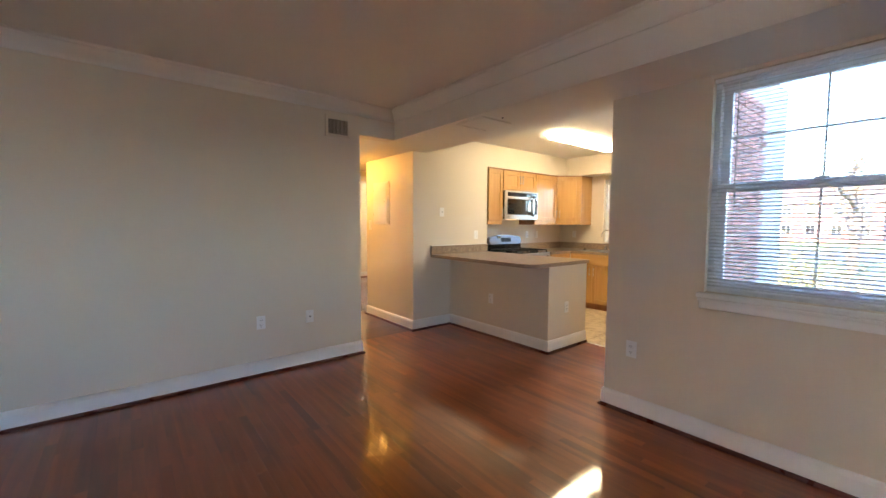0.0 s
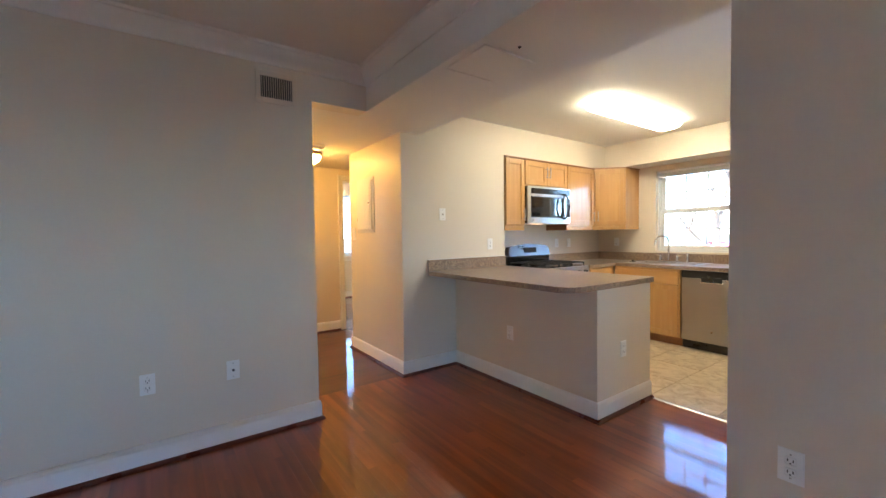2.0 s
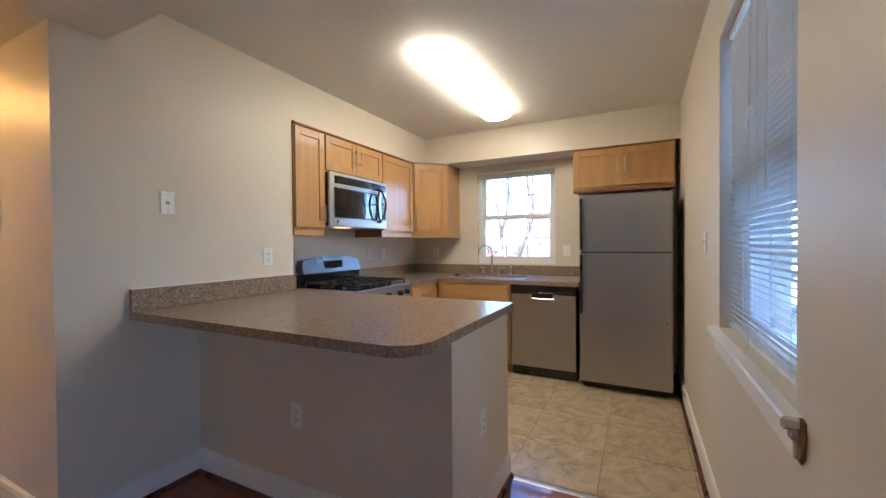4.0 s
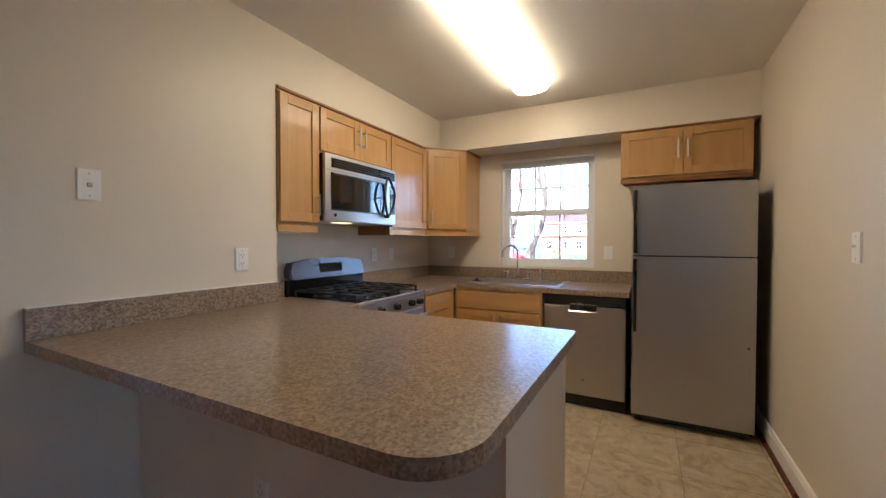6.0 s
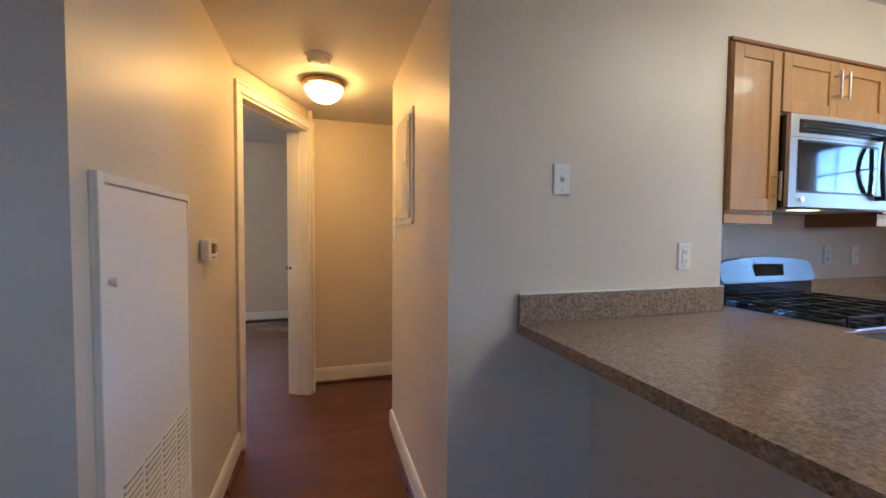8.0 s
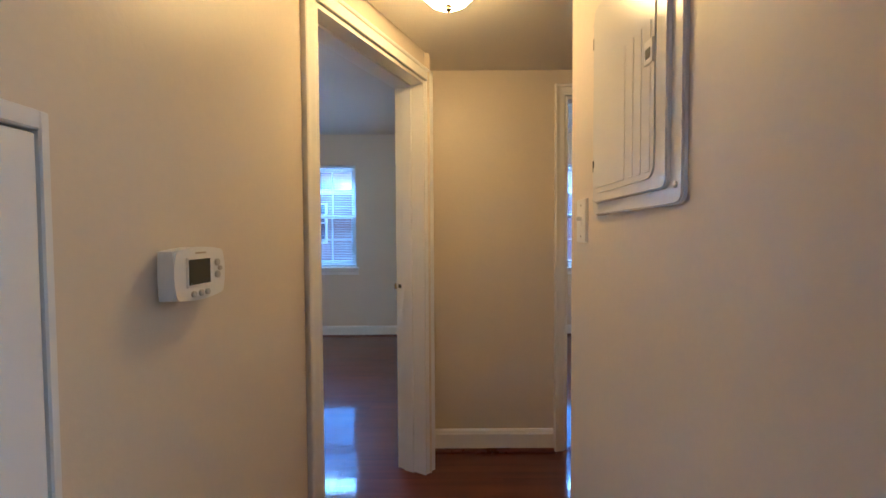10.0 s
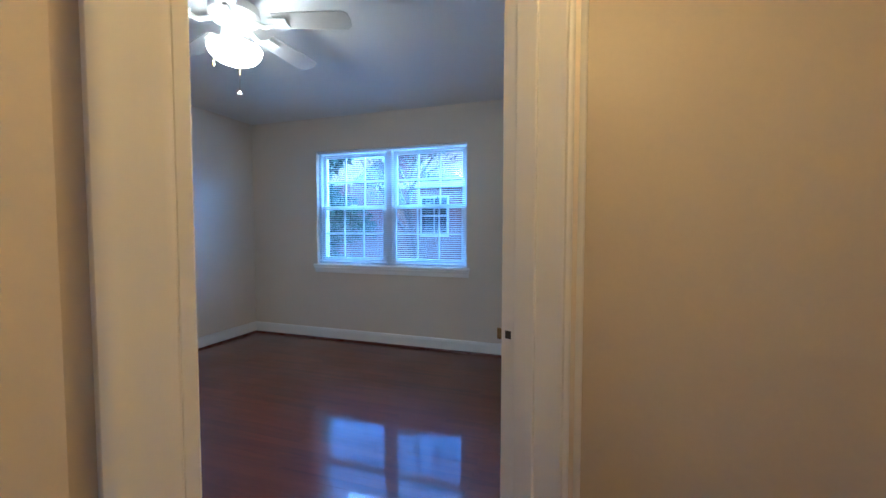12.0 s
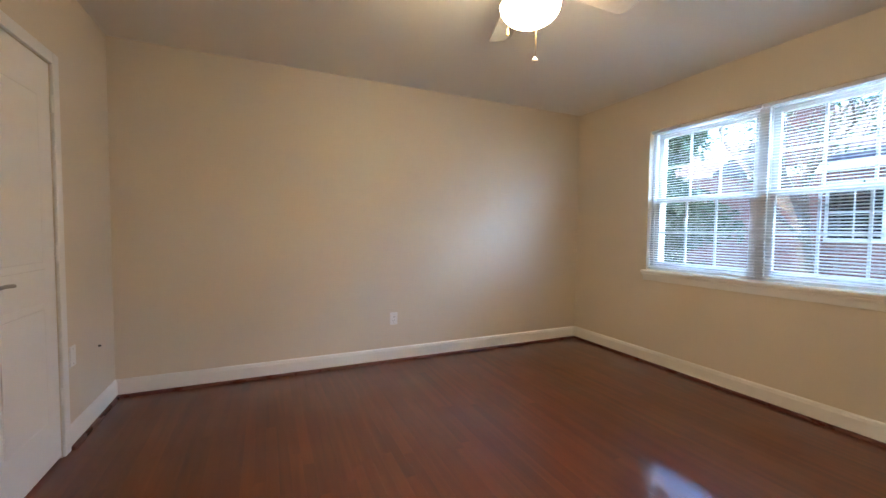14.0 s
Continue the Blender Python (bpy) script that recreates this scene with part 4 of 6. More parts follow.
def gas_range(m):
    o = thing("gas_range", "stainless gas range with black cooktop and grates", "stove", at=m)
    w, d, top = 0.757, 0.64, 0.905
    part("body", boxes((0.002, w - 0.002, 0.045, d, 0.03, top - 0.03), bevel=0.002), ENAMEL, o, "black side panels")
    part("toe_panel", boxes((0.02, w - 0.02, 0.07, d - 0.02, 0.001, 0.03)), BLACK, o)
    ct = part("cooktop", boxes((0, w, 0.02, d - 0.05, top - 0.03, top), bevel=0.008), ENAMEL, o, "glossy black cooktop", True)
    part("front_trim", boxes((0, w, 0.004, 0.022, top - 0.022, top + 0.004), bevel=0.005), STEEL, o, "", True)
    part("side_trim", boxes((0.0, 0.012, 0.02, d - 0.05, top + 0.0005, top + 0.004)), STEEL, o)
    # front control panel with knobs
    bm = prism(bmesh.new(), [(0.0, 0.0), (w, 0.0), (w, 0.045), (0.0, 0.045)], top - 0.115, top - 0.023)
    cp = part("control_panel", bm, STEEL, o, "stainless knob panel")
    for x in (0.09, 0.20, 0.378, 0.56, 0.67):
        k = part("knob", lathe(bmesh.new(), [(0.025, -0.003), (0.025, -0.012), (0.021, -0.034), (0.018, -0.037), (0.002, -0.038)], (x, 0, top - 0.068), "Y", 16), BLACK, cp, "black control knob", True)
        part("grip", boxes((x - 0.005, x + 0.005, -0.044, -0.034, top - 0.088, top - 0.048), bevel=0.002), BLACK, k)
    dr = part("oven_door", boxes((0.004, w - 0.004, -0.004, 0.043, 0.21, top - 0.12), bevel=0.006), STEEL, o, "stainless oven door", True)
    part("oven_window", boxes((0.12, w - 0.12, -0.0065, -0.003, 0.32, top - 0.27), bevel=0.001), DARKGLASS, dr)
    bm = tube(bmesh.new(), [(0.06, -0.055, top - 0.165), (w - 0.06, -0.055, top - 0.165)], 0.012, 12)
    for x in (0.075, w - 0.075):
        tube(bm, [(x, -0.055, top - 0.165), (x, 0.0, top - 0.165)], 0.009, 8)
    part("oven_handle", bm, STEEL, dr, "tubular handle", True)
    part("storage_drawer", boxes((0.004, w - 0.004, -0.002, 0.043, 0.045, 0.2), bevel=0.006), STEEL, o, "", True)
    # backguard
    y = d - 0.05
    part("backguard_base", boxes((0.0, w, y, d, top - 0.02, top + 0.112), bevel=0.003), ENAMEL, o, "black backguard base")
    bm = bmesh.new()
    n = 14
    pts = [(0.035, top + 0.113), (w - 0.035, top + 0.113), (w - 0.006, top + 0.125), (w + 0.002, top + 0.17)]
    pts += [(w - 0.02 - (w - 0.04) * i / n, top + 0.225 + 0.03 * math.sin(math.pi * (i / n))) for i in range(n + 1)] + [(-0.002, top + 0.17), (0.006, top + 0.125)]
    fr = [bm.verts.new((x, y - 0.03 + 0.22 * (z - top - 0.085), z)) for x, z in pts]
    bk = [bm.verts.new((x, d - 0.002, z)) for x, z in pts]
    bm.faces.new(fr)
    bm.faces.new(bk[::-1])
    for i in range(len(pts)):
        j = (i + 1) % len(pts)
        bm.faces.new((fr[i], bk[i], bk[j], fr[j]))
    bmesh.ops.bevel(bm, geom=[e for e in bm.edges if e.verts[0] in fr and e.verts[1] in fr], offset=0.01, segments=3, affect="EDGES")
    bg = part("backguard", bm, SILVER, o, "silver arched backguard with controls", True)
    tilt = lambda z: y - 0.03 + 0.22 * (z - top - 0.085)
    bm = bmesh.new()
    z0, z1 = top + 0.15, top + 0.215
    v = [bm.verts.new((x, tilt(z) - q, z)) for q in (0.004, -0.004) for x, z in ((0.27, z0), (0.49, z0), (0.50, z1), (0.26, z1))]
    for q in ((0, 1, 2, 3), (7, 6, 5, 4), (0, 4, 5, 1), (1, 5, 6, 2), (2, 6, 7, 3), (3, 7, 4, 0)):
        bm.faces.new([v[i] for i in q])
    pn = part("display_panel", bm, BTN, bg, "black clock and button panel")
    for i, x in enumerate((0.29, 0.315, 0.44, 0.465)):
        for z in (z0 + 0.012, z0 + 0.036):
            part("button", boxes((x, x + 0.016, tilt(z) - 0.0085, tilt(z) - 0.003, z, z + 0.012), bevel=0.002), BTN, pn)
    # burners and grates
    for bx, by, r in ((0.17, 0.17, 0.05), (0.17, 0.44, 0.042), (0.378, 0.30, 0.04), (0.587, 0.17, 0.05), (0.587, 0.44, 0.042)):
        b = part("burner", lathe(bmesh.new(), [(r + 0.02, top + 0.0005), (r + 0.015, top + 0.004), (r, top + 0.006), (r, top + 0.016), (r * 0.8, top + 0.019), (r * 0.8, top + 0.024), (0.003, top + 0.026)], (bx, by + 0.02, 0), n=20), IRON, ct, "cast-iron burner cap", True)
    for gx0, gx1 in ((0.03, 0.265), (0.272, 0.485), (0.492, 0.727)):
        bm = bmesh.new()
        z = top + 0.034
        ys = (0.05, 0.18, 0.31, 0.44, 0.565)
        for yy in ys:
            box(bm, gx0, gx1, yy - 0.005, yy + 0.005, z, z + 0.011, 0.002)
        for xx in (gx0 + 0.005, (gx0 + gx1) / 2, gx1 - 0.005):
            box(bm, xx - 0.005, xx + 0.005, ys[0], ys[-1], z + 0.0005, z + 0.0115, 0.002)
        for xx in (gx0 + 0.005, gx1 - 0.005):
            for yy in (ys[0], ys[-1]):
                box(bm, xx - 0.005, xx + 0.005, yy - 0.005, yy + 0.005, top, z, 0.001)
        part("grate", bm, IRON, o, "black cast-iron grate")
    return o


def refrigerator(m):
    o = thing("refrigerator", "stainless top-freezer refrigerator with black handles", "refrigerator", at=m)
    w, h = 0.70, 1.665
    part("body", boxes((0.004, w - 0.004, 0.055, 0.70, 0.03, h - 0.006), bevel=0.004), BLACK, o, "black cabinet sides")
    part("base_grille", boxes((0.02, w - 0.02, 0.06, 0.1, 0.012, 0.055)), BLACK, o)
    for x in (0.05, w - 0.05):
        part("foot", lathe(bmesh.new(), [(0.018, 0.0), (0.018, 0.012), (0.012, 0.03)], (x, 0.09, 0), n=12), BLACK, o)
    for name, z0, z1 in (("freezer_door", 1.182, h), ("fridge_door", 0.062, 1.172)):
        bm = boxes((0.0, w, 0.0, 0.05, z0, z1))
        bmesh.ops.bevel(bm, geom=[e for e in bm.edges if abs(e.verts[0].co.y) < 1e-4 and abs(e.verts[1].co.y) < 1e-4], offset=0.014, segments=4, affect="EDGES")
        d = part(name, bm, STEEL, o, "brushed stainless door", True)
        part("gasket", boxes((0.006, w - 0.006, 0.0505, 0.0545, z0 + 0.006, z1 - 0.006)), SLOT, d)
        hz = (z0 + 0.015, z1 - 0.03) if name == "freezer_door" else (z1 - 0.52, z1 - 0.012)
        bm = boxes((0.008, 0.03, -0.046, -0.026, hz[0], hz[1]), bevel=0.007)
        for z in (hz[0] + 0.03, hz[1] - 0.03):
            box(bm, 0.010, 0.028, -0.028, 0.004, z - 0.025, z + 0.025, 0.004)
        part("handle", bm, BLACK, d, "long black handle", True)
    part("hinge_cover", boxes((w - 0.07, w - 0.01, 0.01, 0.09, h + 0.0005, h + 0.016), bevel=0.005), BLACK, o)
    part("badge", boxes((w - 0.045, w - 0.033, -0.002, 0.001, 0.60, 0.612), bevel=0.001), BLACK, o, "small dark badge")
    return o


def dishwasher(m):
    o = thing("dishwasher", "stainless dishwasher with black control strip", "dishwasher", at=m)
    w = 0.598
    part("tub", boxes((0.004, w - 0.004, 0.03, 0.58, 0.1, 0.862)), BLACK, o)
    part("toe_kick", boxes((0.002, w - 0.002, 0.045, 0.08, 0.004, 0.098)), BLACK, o, "black toe kick")
    d = part("door", boxes((0.002, w - 0.002, 0.0, 0.03, 0.10, 0.782), bevel=0.005), STEEL, o, "stainless door", True)
    c = part("control_strip", boxes((0.002, w - 0.002, -0.004, 0.03, 0.786, 0.864), bevel=0.005), BLACK, o, "black control strip", True)
    part("handle_pocket", boxes((0.2, 0.395, -0.007, -0.001, 0.745, 0.80), bevel=0.003), BLACK, c, "recessed grip")
    part("pocket_trim", boxes((0.19, 0.405, -0.009, 0.0, 0.738, 0.747), bevel=0.003), CHROME, c, "bright grip edge", True)
    for i in range(5):
        part("button", boxes((0.42 + i * 0.03, 0.44 + i * 0.03, -0.006, -0.003, 0.82, 0.832), bevel=0.001), SLOT, c)
    part("badge", lathe(bmesh.new(), [(0.012, 0.003), (0.012, -0.002), (0.006, -0.003)], (0.3, 0, 0.22), "Y", 16), CHROME, d, "round bright badge")
    return o


BTN = mat("grey_button", (0.04, 0.04, 0.04), 0.85, spec=0.1)
UNDERLIGHT = glow("cooktop_lamp", (1.0, 0.6, 0.25), 0.22)
microwave(pose(5.185, 4.296, 1.41))
gas_range(pose(5.184, 4.045, 0))
refrigerator(pose(6.42, 2.632, 0, 0, 0, EAST))
dishwasher(pose(6.50, 3.268, 0, 0, 0, EAST))

# ---------------------------------------------------------------- lamps
KIT_GLOW = glow("kitchen_diffuser", (1.0, 0.84, 0.56), K_LAMP)
HALL_GLOW = glow("hall_lamp_glass", (1.0, 0.505, 0.11), H_LAMP)
FAN_GLOW = glow("fan_lamp_glass", (1.0, 0.78, 0.48), F_LAMP)


def dome(n, r, z_top, drop):
    return [(r * math.cos(a), z_top - drop * math.sin(a)) for a in [math.pi / 2 * i / n for i in range(n + 1)]]


kl = thing("kitchen_ceiling_light", "long lit white fluorescent ceiling fixture", "ceiling light")
part("housing", boxes((5.00, 6.30, 3.19, 3.45, KIT_Z - 0.02, KIT_Z - 0.0005), bevel=0.004), PLASTIC, kl)
bm = bmesh.new()
K = 10
prof = [(-0.135 + 0.27 * i / K, -0.02 - 0.065 * math.sin(math.pi * (0.12 + 0.76 * i / K)) ** 0.6) for i in range(K + 1)]
prof[0], prof[-1] = (-0.137, -0.02), (0.137, -0.02)
rows_ = []
for x, s in ((4.975, 0.72), (4.99, 0.9), (5.02, 1.0), (6.28, 1.0), (6.31, 0.9), (6.325, 0.72)):
    rows_.append([bm.verts.new((x, 3.32 + y * (0.9 + 0.1 * s), KIT_Z - 0.02 + (z + 0.02) * s)) for y, z in prof])
for a, b in zip(rows_, rows_[1:]):
    for i in range(K):
        bm.faces.new((a[i], a[i + 1], b[i + 1], b[i]))
    bm.faces.new((a[0], b[0], b[-1], a[-1]))
bm.faces.new(rows_[0][::-1])
bm.faces.new(rows_[-1])
part("diffuser", bm, KIT_GLOW, kl, "glowing white acrylic cover", True)

hl = thing("hall_ceiling_light", "lit flush dome light with bronze rim", "ceiling light", at=pose(3.182, 5.645, SOF_Z))
part("pan", lathe(bmesh.new(), [(0.06, -0.0005), (0.118, -0.004), (0.127, -0.012), (0.129, -0.020), (0.124, -0.030), (0.127, -0.036), (0.116, -0.042)], n=32), mat("bronze_rim", (0.56, 0.39, 0.20), 0.32, 0.8), hl, "bronze rim", True)
part("glass_bowl", lathe(bmesh.new(), [(0.112, -0.0425), (0.114, -0.048), (0.108, -0.066), (0.096, -0.086), (0.078, -0.105), (0.052, -0.121), (0.02, -0.1295), (0.003, -0.1305)], n=32), HALL_GLOW, hl, "glowing frosted glass bowl", True)
part("finial", lathe(bmesh.new(), [(0.013, -0.128), (0.008, -0.136), (0.011, -0.142), (0.003, -0.150)], n=12), BRASS, hl, "brass finial", True)


def smoke_detector(x, y, z, label):
    o = thing("smoke_detector", label, "smoke detector", "smoke detectors", at=pose(x, y, z))
    part("base", lathe(bmesh.new(), [(0.07, -0.0005), (0.07, -0.012), (0.062, -0.014)], n=28), PLASTIC, o, "", True)
    part("cover", lathe(bmesh.new(), [(0.06, -0.0145), (0.058, -0.032), (0.046, -0.042), (0.004, -0.044)], n=28), PLASTIC, o, "", True)
    part("test_button", lathe(bmesh.new(), [(0.012, -0.0435), (0.01, -0.048), (0.002, -0.049)], (0.02, -0.012, 0), n=14), PLASTIC, o)


smoke_detector(3.155, 5.28, SOF_Z, "white round smoke detector on the hall ceiling")
smoke_detector(4.55, 7.98, BED_Z, "white round smoke detector on bedroom ceiling")


def ceiling_fan(m, drop, label, lamp, phase):
    o = thing("ceiling_fan", label, "ceiling fan", "ceiling fans", at=m)
    part("canopy", lathe(bmesh.new(), [(0.068, -0.0005), (0.07, -0.02), (0.05, -0.06), (0.02, -0.07)], n=28), FANWHITE, o, "", True)
    part("motor", lathe(bmesh.new(), [(0.02, -0.065), (0.09, -0.075), (0.125, -0.095), (0.13, -0.14), (0.115, -0.165), (0.075, -0.185), (0.062, -0.2)], n=32), FANWHITE, o, "white motor housing", True)
    part("switch_cup", lathe(bmesh.new(), [(0.06, -0.2005), (0.066, -0.225), (0.058, -0.26), (0.07, -0.275), (0.098, -0.285)], n=28), FANWHITE, o, "", True)
    part("light_bowl", lathe(bmesh.new(), [(0.09, -0.2855), (0.128, -0.30)] + dome(7, 0.135, -0.31, 0.085), n=32), lamp, o, "glowing white glass bowl", True)
    for i in range(5):
        a = radians(phase + 72 * i)
        r = Matrix.Rotation(a, 4, "Z")
        bm = bmesh.new()
        tube(bm, [(0.1, 0, -0.17), (0.17, 0.0, -0.2), (0.215, 0, -0.185)], 0.013, 8)
        box(bm, 0.2, 0.29, -0.045, 0.045, -0.182, -0.174, 0.003)
        ir = part("blade_iron", bm, FANWHITE, o, "", True)
        ir.matrix_basis = r
        outline = [(0.22, -0.055), (0.5, -0.066), (0.60, -0.066), (0.625, -0.045), (0.63, 0.0), (0.625, 0.045), (0.60, 0.066), (0.5, 0.066), (0.22, 0.055)]
        bl = part("blade", prism(bmesh.new(), outline, -0.003, 0.003), FANBLADE, o, "off-white fan blade")
        bl.matrix_basis = r @ Matrix.Translation((0, 0, -0.166)) @ Matrix.Rotation(radians(-11), 4, "X")
    bm = tube(bmesh.new(), [(-0.02, 0.055, -0.27), (-0.03, 0.055, -0.515)], 0.0013, 6)
    pc = part("pull_chain", bm, BRASS, o)
    part("chain_bob", lathe(bmesh.new(), [(0.003, -0.497), (0.012, -0.508), (0.014, -0.515), (0.004, -0.522)], (-0.03, 0.055, -0.015), n=12), FANWHITE, pc, "", True)
    bm = tube(bmesh.new(), [(-0.055, -0.035, -0.26), (-0.09, -0.06, -0.39)], 0.0013, 6)
    pc = part("pull_chain", bm, BRASS, o)
    part("chain_bob", lathe(bmesh.new(), [(0.003, -0.385), (0.007, -0.39), (0.007, -0.41), (0.003, -0.413)], (-0.09, -0.06, 0), n=10), BRASS, pc)
    return o


FANWHITE = mat("fan_white", (0.78, 0.76, 0.70), 0.3, spread=0.02, bump=0.004)
FANBLADE = mat("fan_blade", (0.55, 0.53, 0.49), 0.4, spread=0.05, scale=3, fine=40, bump=0.006)
ceiling_fan(pose(1.335, 7.01, BED_Z), 0, "white five-blade ceiling fan with lit bowl", FAN_GLOW, 16.6)
ceiling_fan(pose(5.52, 8.07, BED_Z), 0, "white ceiling fan in the back bedroom", FAN_GLOW, 60)

# ---------------------------------------------------------------- plates and controls
E_, N_, S_, W_ = -90, 0, 180, 90


def plate(m, kind, label, category="outlet", size=1.0):
    """A wall plate. Local: x right, z up, facing -y."""
    o = thing({"outlet": "wall_outlet", "switch": "light_switch", "phone": "phone_jack", "cable": "cable_jack", "decora": "wall_outlet", "blank": "wall_plate"}[kind], label, category, "wall plates", at=m @ Matrix.Scale(size, 4))
    bm = boxes((-0.036, 0.036, -0.006, 0, -0.058, 0.058))
    bmesh.ops.bevel(bm, geom=[e for e in bm.edges if e.verts[0].co.y < -0.005 and e.verts[1].co.y < -0.005], offset=0.003, segments=2, affect="EDGES")
    part("cover_plate", bm, PLASTIC, o, "", True)
    if kind == "outlet":
        for z in (0.02, -0.02):
            r = part("receptacle", boxes((-0.0165, 0.0165, -0.0085, -0.0055, z - 0.014, z + 0.014), bevel=0.004), PLASTIC, o)
            part("slots", boxes((-0.009, -0.006, -0.0088, -0.0084, z - 0.003, z + 0.007), (0.006, 0.009, -0.0088, -0.0084, z - 0.003, z + 0.007), (-0.0025, 0.0025, -0.0088, -0.0084, z - 0.011, z - 0.006)), SLOT, r)
    elif kind == "decora":
        r = part("receptacle", boxes((-0.0165, 0.0165, -0.0085, -0.0055, -0.033, 0.033), bevel=0.001), PLASTIC, o)
        for z in (0.02, -0.02):
            part("slots", boxes((-0.009, -0.006, -0.0088, -0.0084, z - 0.003, z + 0.007), (0.006, 0.009, -0.0088, -0.0084, z - 0.003, z + 0.007), (-0.0025, 0.0025, -0.0088, -0.0084, z - 0.011, z - 0.006)), SLOT, r)
        part("test_buttons", boxes((-0.008, 0.008, -0.0095, -0.0084, -0.004, -0.0005), (-0.008, 0.008, -0.0095, -0.0084, 0.0005, 0.004)), TRIM, r)
    elif kind == "switch":
        part("toggle", boxes((-0.005, 0.005, -0.02, -0.0055, 0.0, 0.012), bevel=0.002), PLASTIC, o)
        part("toggle_slot", boxes((-0.0065, 0.0065, -0.0072, -0.0058, -0.013, 0.013), bevel=0.001), TRIM, o)
    elif kind in ("phone", "cable"):
        part("jack", lathe(bmesh.new(), [(0.007, -0.0055), (0.007, -0.014), (0.003, -0.0145)], axis="Y", n=12) if kind == "cable" else boxes((-0.008, 0.008, -0.012, -0.0055, -0.008, 0.008), bevel=0.002), NICKEL if kind == "phone" else SLOT, o)
    for z in (0.041, -0.041):
        part("screw", lathe(bmesh.new(), [(0.003, -0.0055), (0.003, -0.0068), (0.001, -0.007)], (0, 0, z), "Y", 8), NICKEL, o)
    return o


plate(pose(1.742, 4.0098, 0.468), "outlet", "white duplex outlet low on the living room wall")
plate(pose(2.170, 4.0098, 0.462), "cable", "white cable jack plate low on the wall", "cable jack")
plate(pose(3.5848, 1.66, 0.466, 0, 0, E_), "outlet", "white duplex outlet under the living room window")
plate(pose(4.048, 4.3718, 1.487), "phone", "white phone jack plate on the wall", "phone jack")
plate(pose(4.662, 4.3718, 1.186), "decora", "white safety outlet over the bar worktop")
plate(pose(4.1998, 3.622, 0.453, 0, 0, E_), "outlet", "white outlet on the peninsula front")
plate(pose(4.518, 2.8048, 0.448), "outlet", "white outlet on the peninsula end")
plate(pose(KX - 0.0002, 2.85, 1.178, 0, 0, E_), "switch", "white switch plate beside the kitchen window", "light switch")
plate(pose(6.16, 4.6898, 1.162), "decora", "white outlet over the kitchen worktop")
plate(pose(6.42, 4.6898, 1.16), "switch", "white switch over the kitchen worktop", "light switch")
plate(pose(KX - 0.0002, 4.40, 1.16, 0, 0, E_), "decora", "white outlet in the kitchen corner")
plate(pose(5.35, KY + 0.0002, 1.255, 0, 0, S_), "switch", "white switch on the kitchen side wall", "light switch")
plate(pose(3.5968, 5.449, 1.313, 0, 0, E_), "switch", "white toggle switch by the hall corner", "light switch", 1.17)
plate(pose(-0.6698, 6.997, 0.405, 0, 0, W_), "outlet", "white duplex outlet on the bedroom wall")
plate(pose(0.0, 4.9102, 0.505, 0, 0, S_), "blank", "white wall plate beside the closet door", "wall plate")
plate(pose(5.83, 9.1998, 0.42), "outlet", "white duplex outlet in the back bedroom")
nub = thing("door_stop_peg", "small dark peg in the bedroom wall", "peg", at=pose(-0.38, 4.9102, 0.46, 0, 0, S_))
part("peg", lathe(bmesh.new(), [(0.006, 0), (0.006, -0.012), (0.003, -0.014)], axis="Y", n=10), SLOT, nub)

# supply grille
vg = thing("air_vent", "beige metal supply grille high on wall", "air vent", at=pose(2.472, 4.0098, 2.256))
part("frame", boxes((-0.127, -0.097, -0.010, 0, -0.104, 0.104), (0.097, 0.127, -0.010, 0, -0.104, 0.104), (-0.097, 0.097, -0.0098, 0, 0.068, 0.104), (-0.097, 0.097, -0.0098, 0, -0.104, -0.068), bevel=0.002), WALL, vg)
part("duct", boxes((-0.097, 0.097, -0.002, -0.0002, -0.068, 0.068)), SLOT, vg, "dark duct behind the blades")
for i in range(14):
    b = part("blade", boxes((-0.0014, 0.0014, -0.0095, -0.0025, -0.068, 0.068)), WALL, vg)
    b.location = (-0.0885 + i * 0.0136, 0, 0)

# patched hatch and pin hole in the soffit
ht = thing("soffit_hatch", "painted-over access hatch in the soffit", "hatch")
part("panel", boxes((3.15, 3.49, 2.73, 3.05, SOF_Z - 0.010, SOF_Z - 0.0005), bevel=0.003), CEIL, ht)
for y in (2.73, 3.05):
    part("edge_strip", boxes((3.14, 3.50, y - 0.009, y + 0.009, SOF_Z - 0.016, SOF_Z - 0.0101), bevel=0.001), CEIL, ht)
# The pin hole's dark dot is drawn as a small near-black stud.
hk = thing("soffit_pin_hole", "small dark stud drawn for the pin hole in the soffit", "hook", at=pose(3.318, 2.66, SOF_Z))
part("hook", lathe(bmesh.new(), [(0.009, -0.0005), (0.008, -0.004), (0.003, -0.008), (0.002, -0.012)], n=10), SLOT, hk)

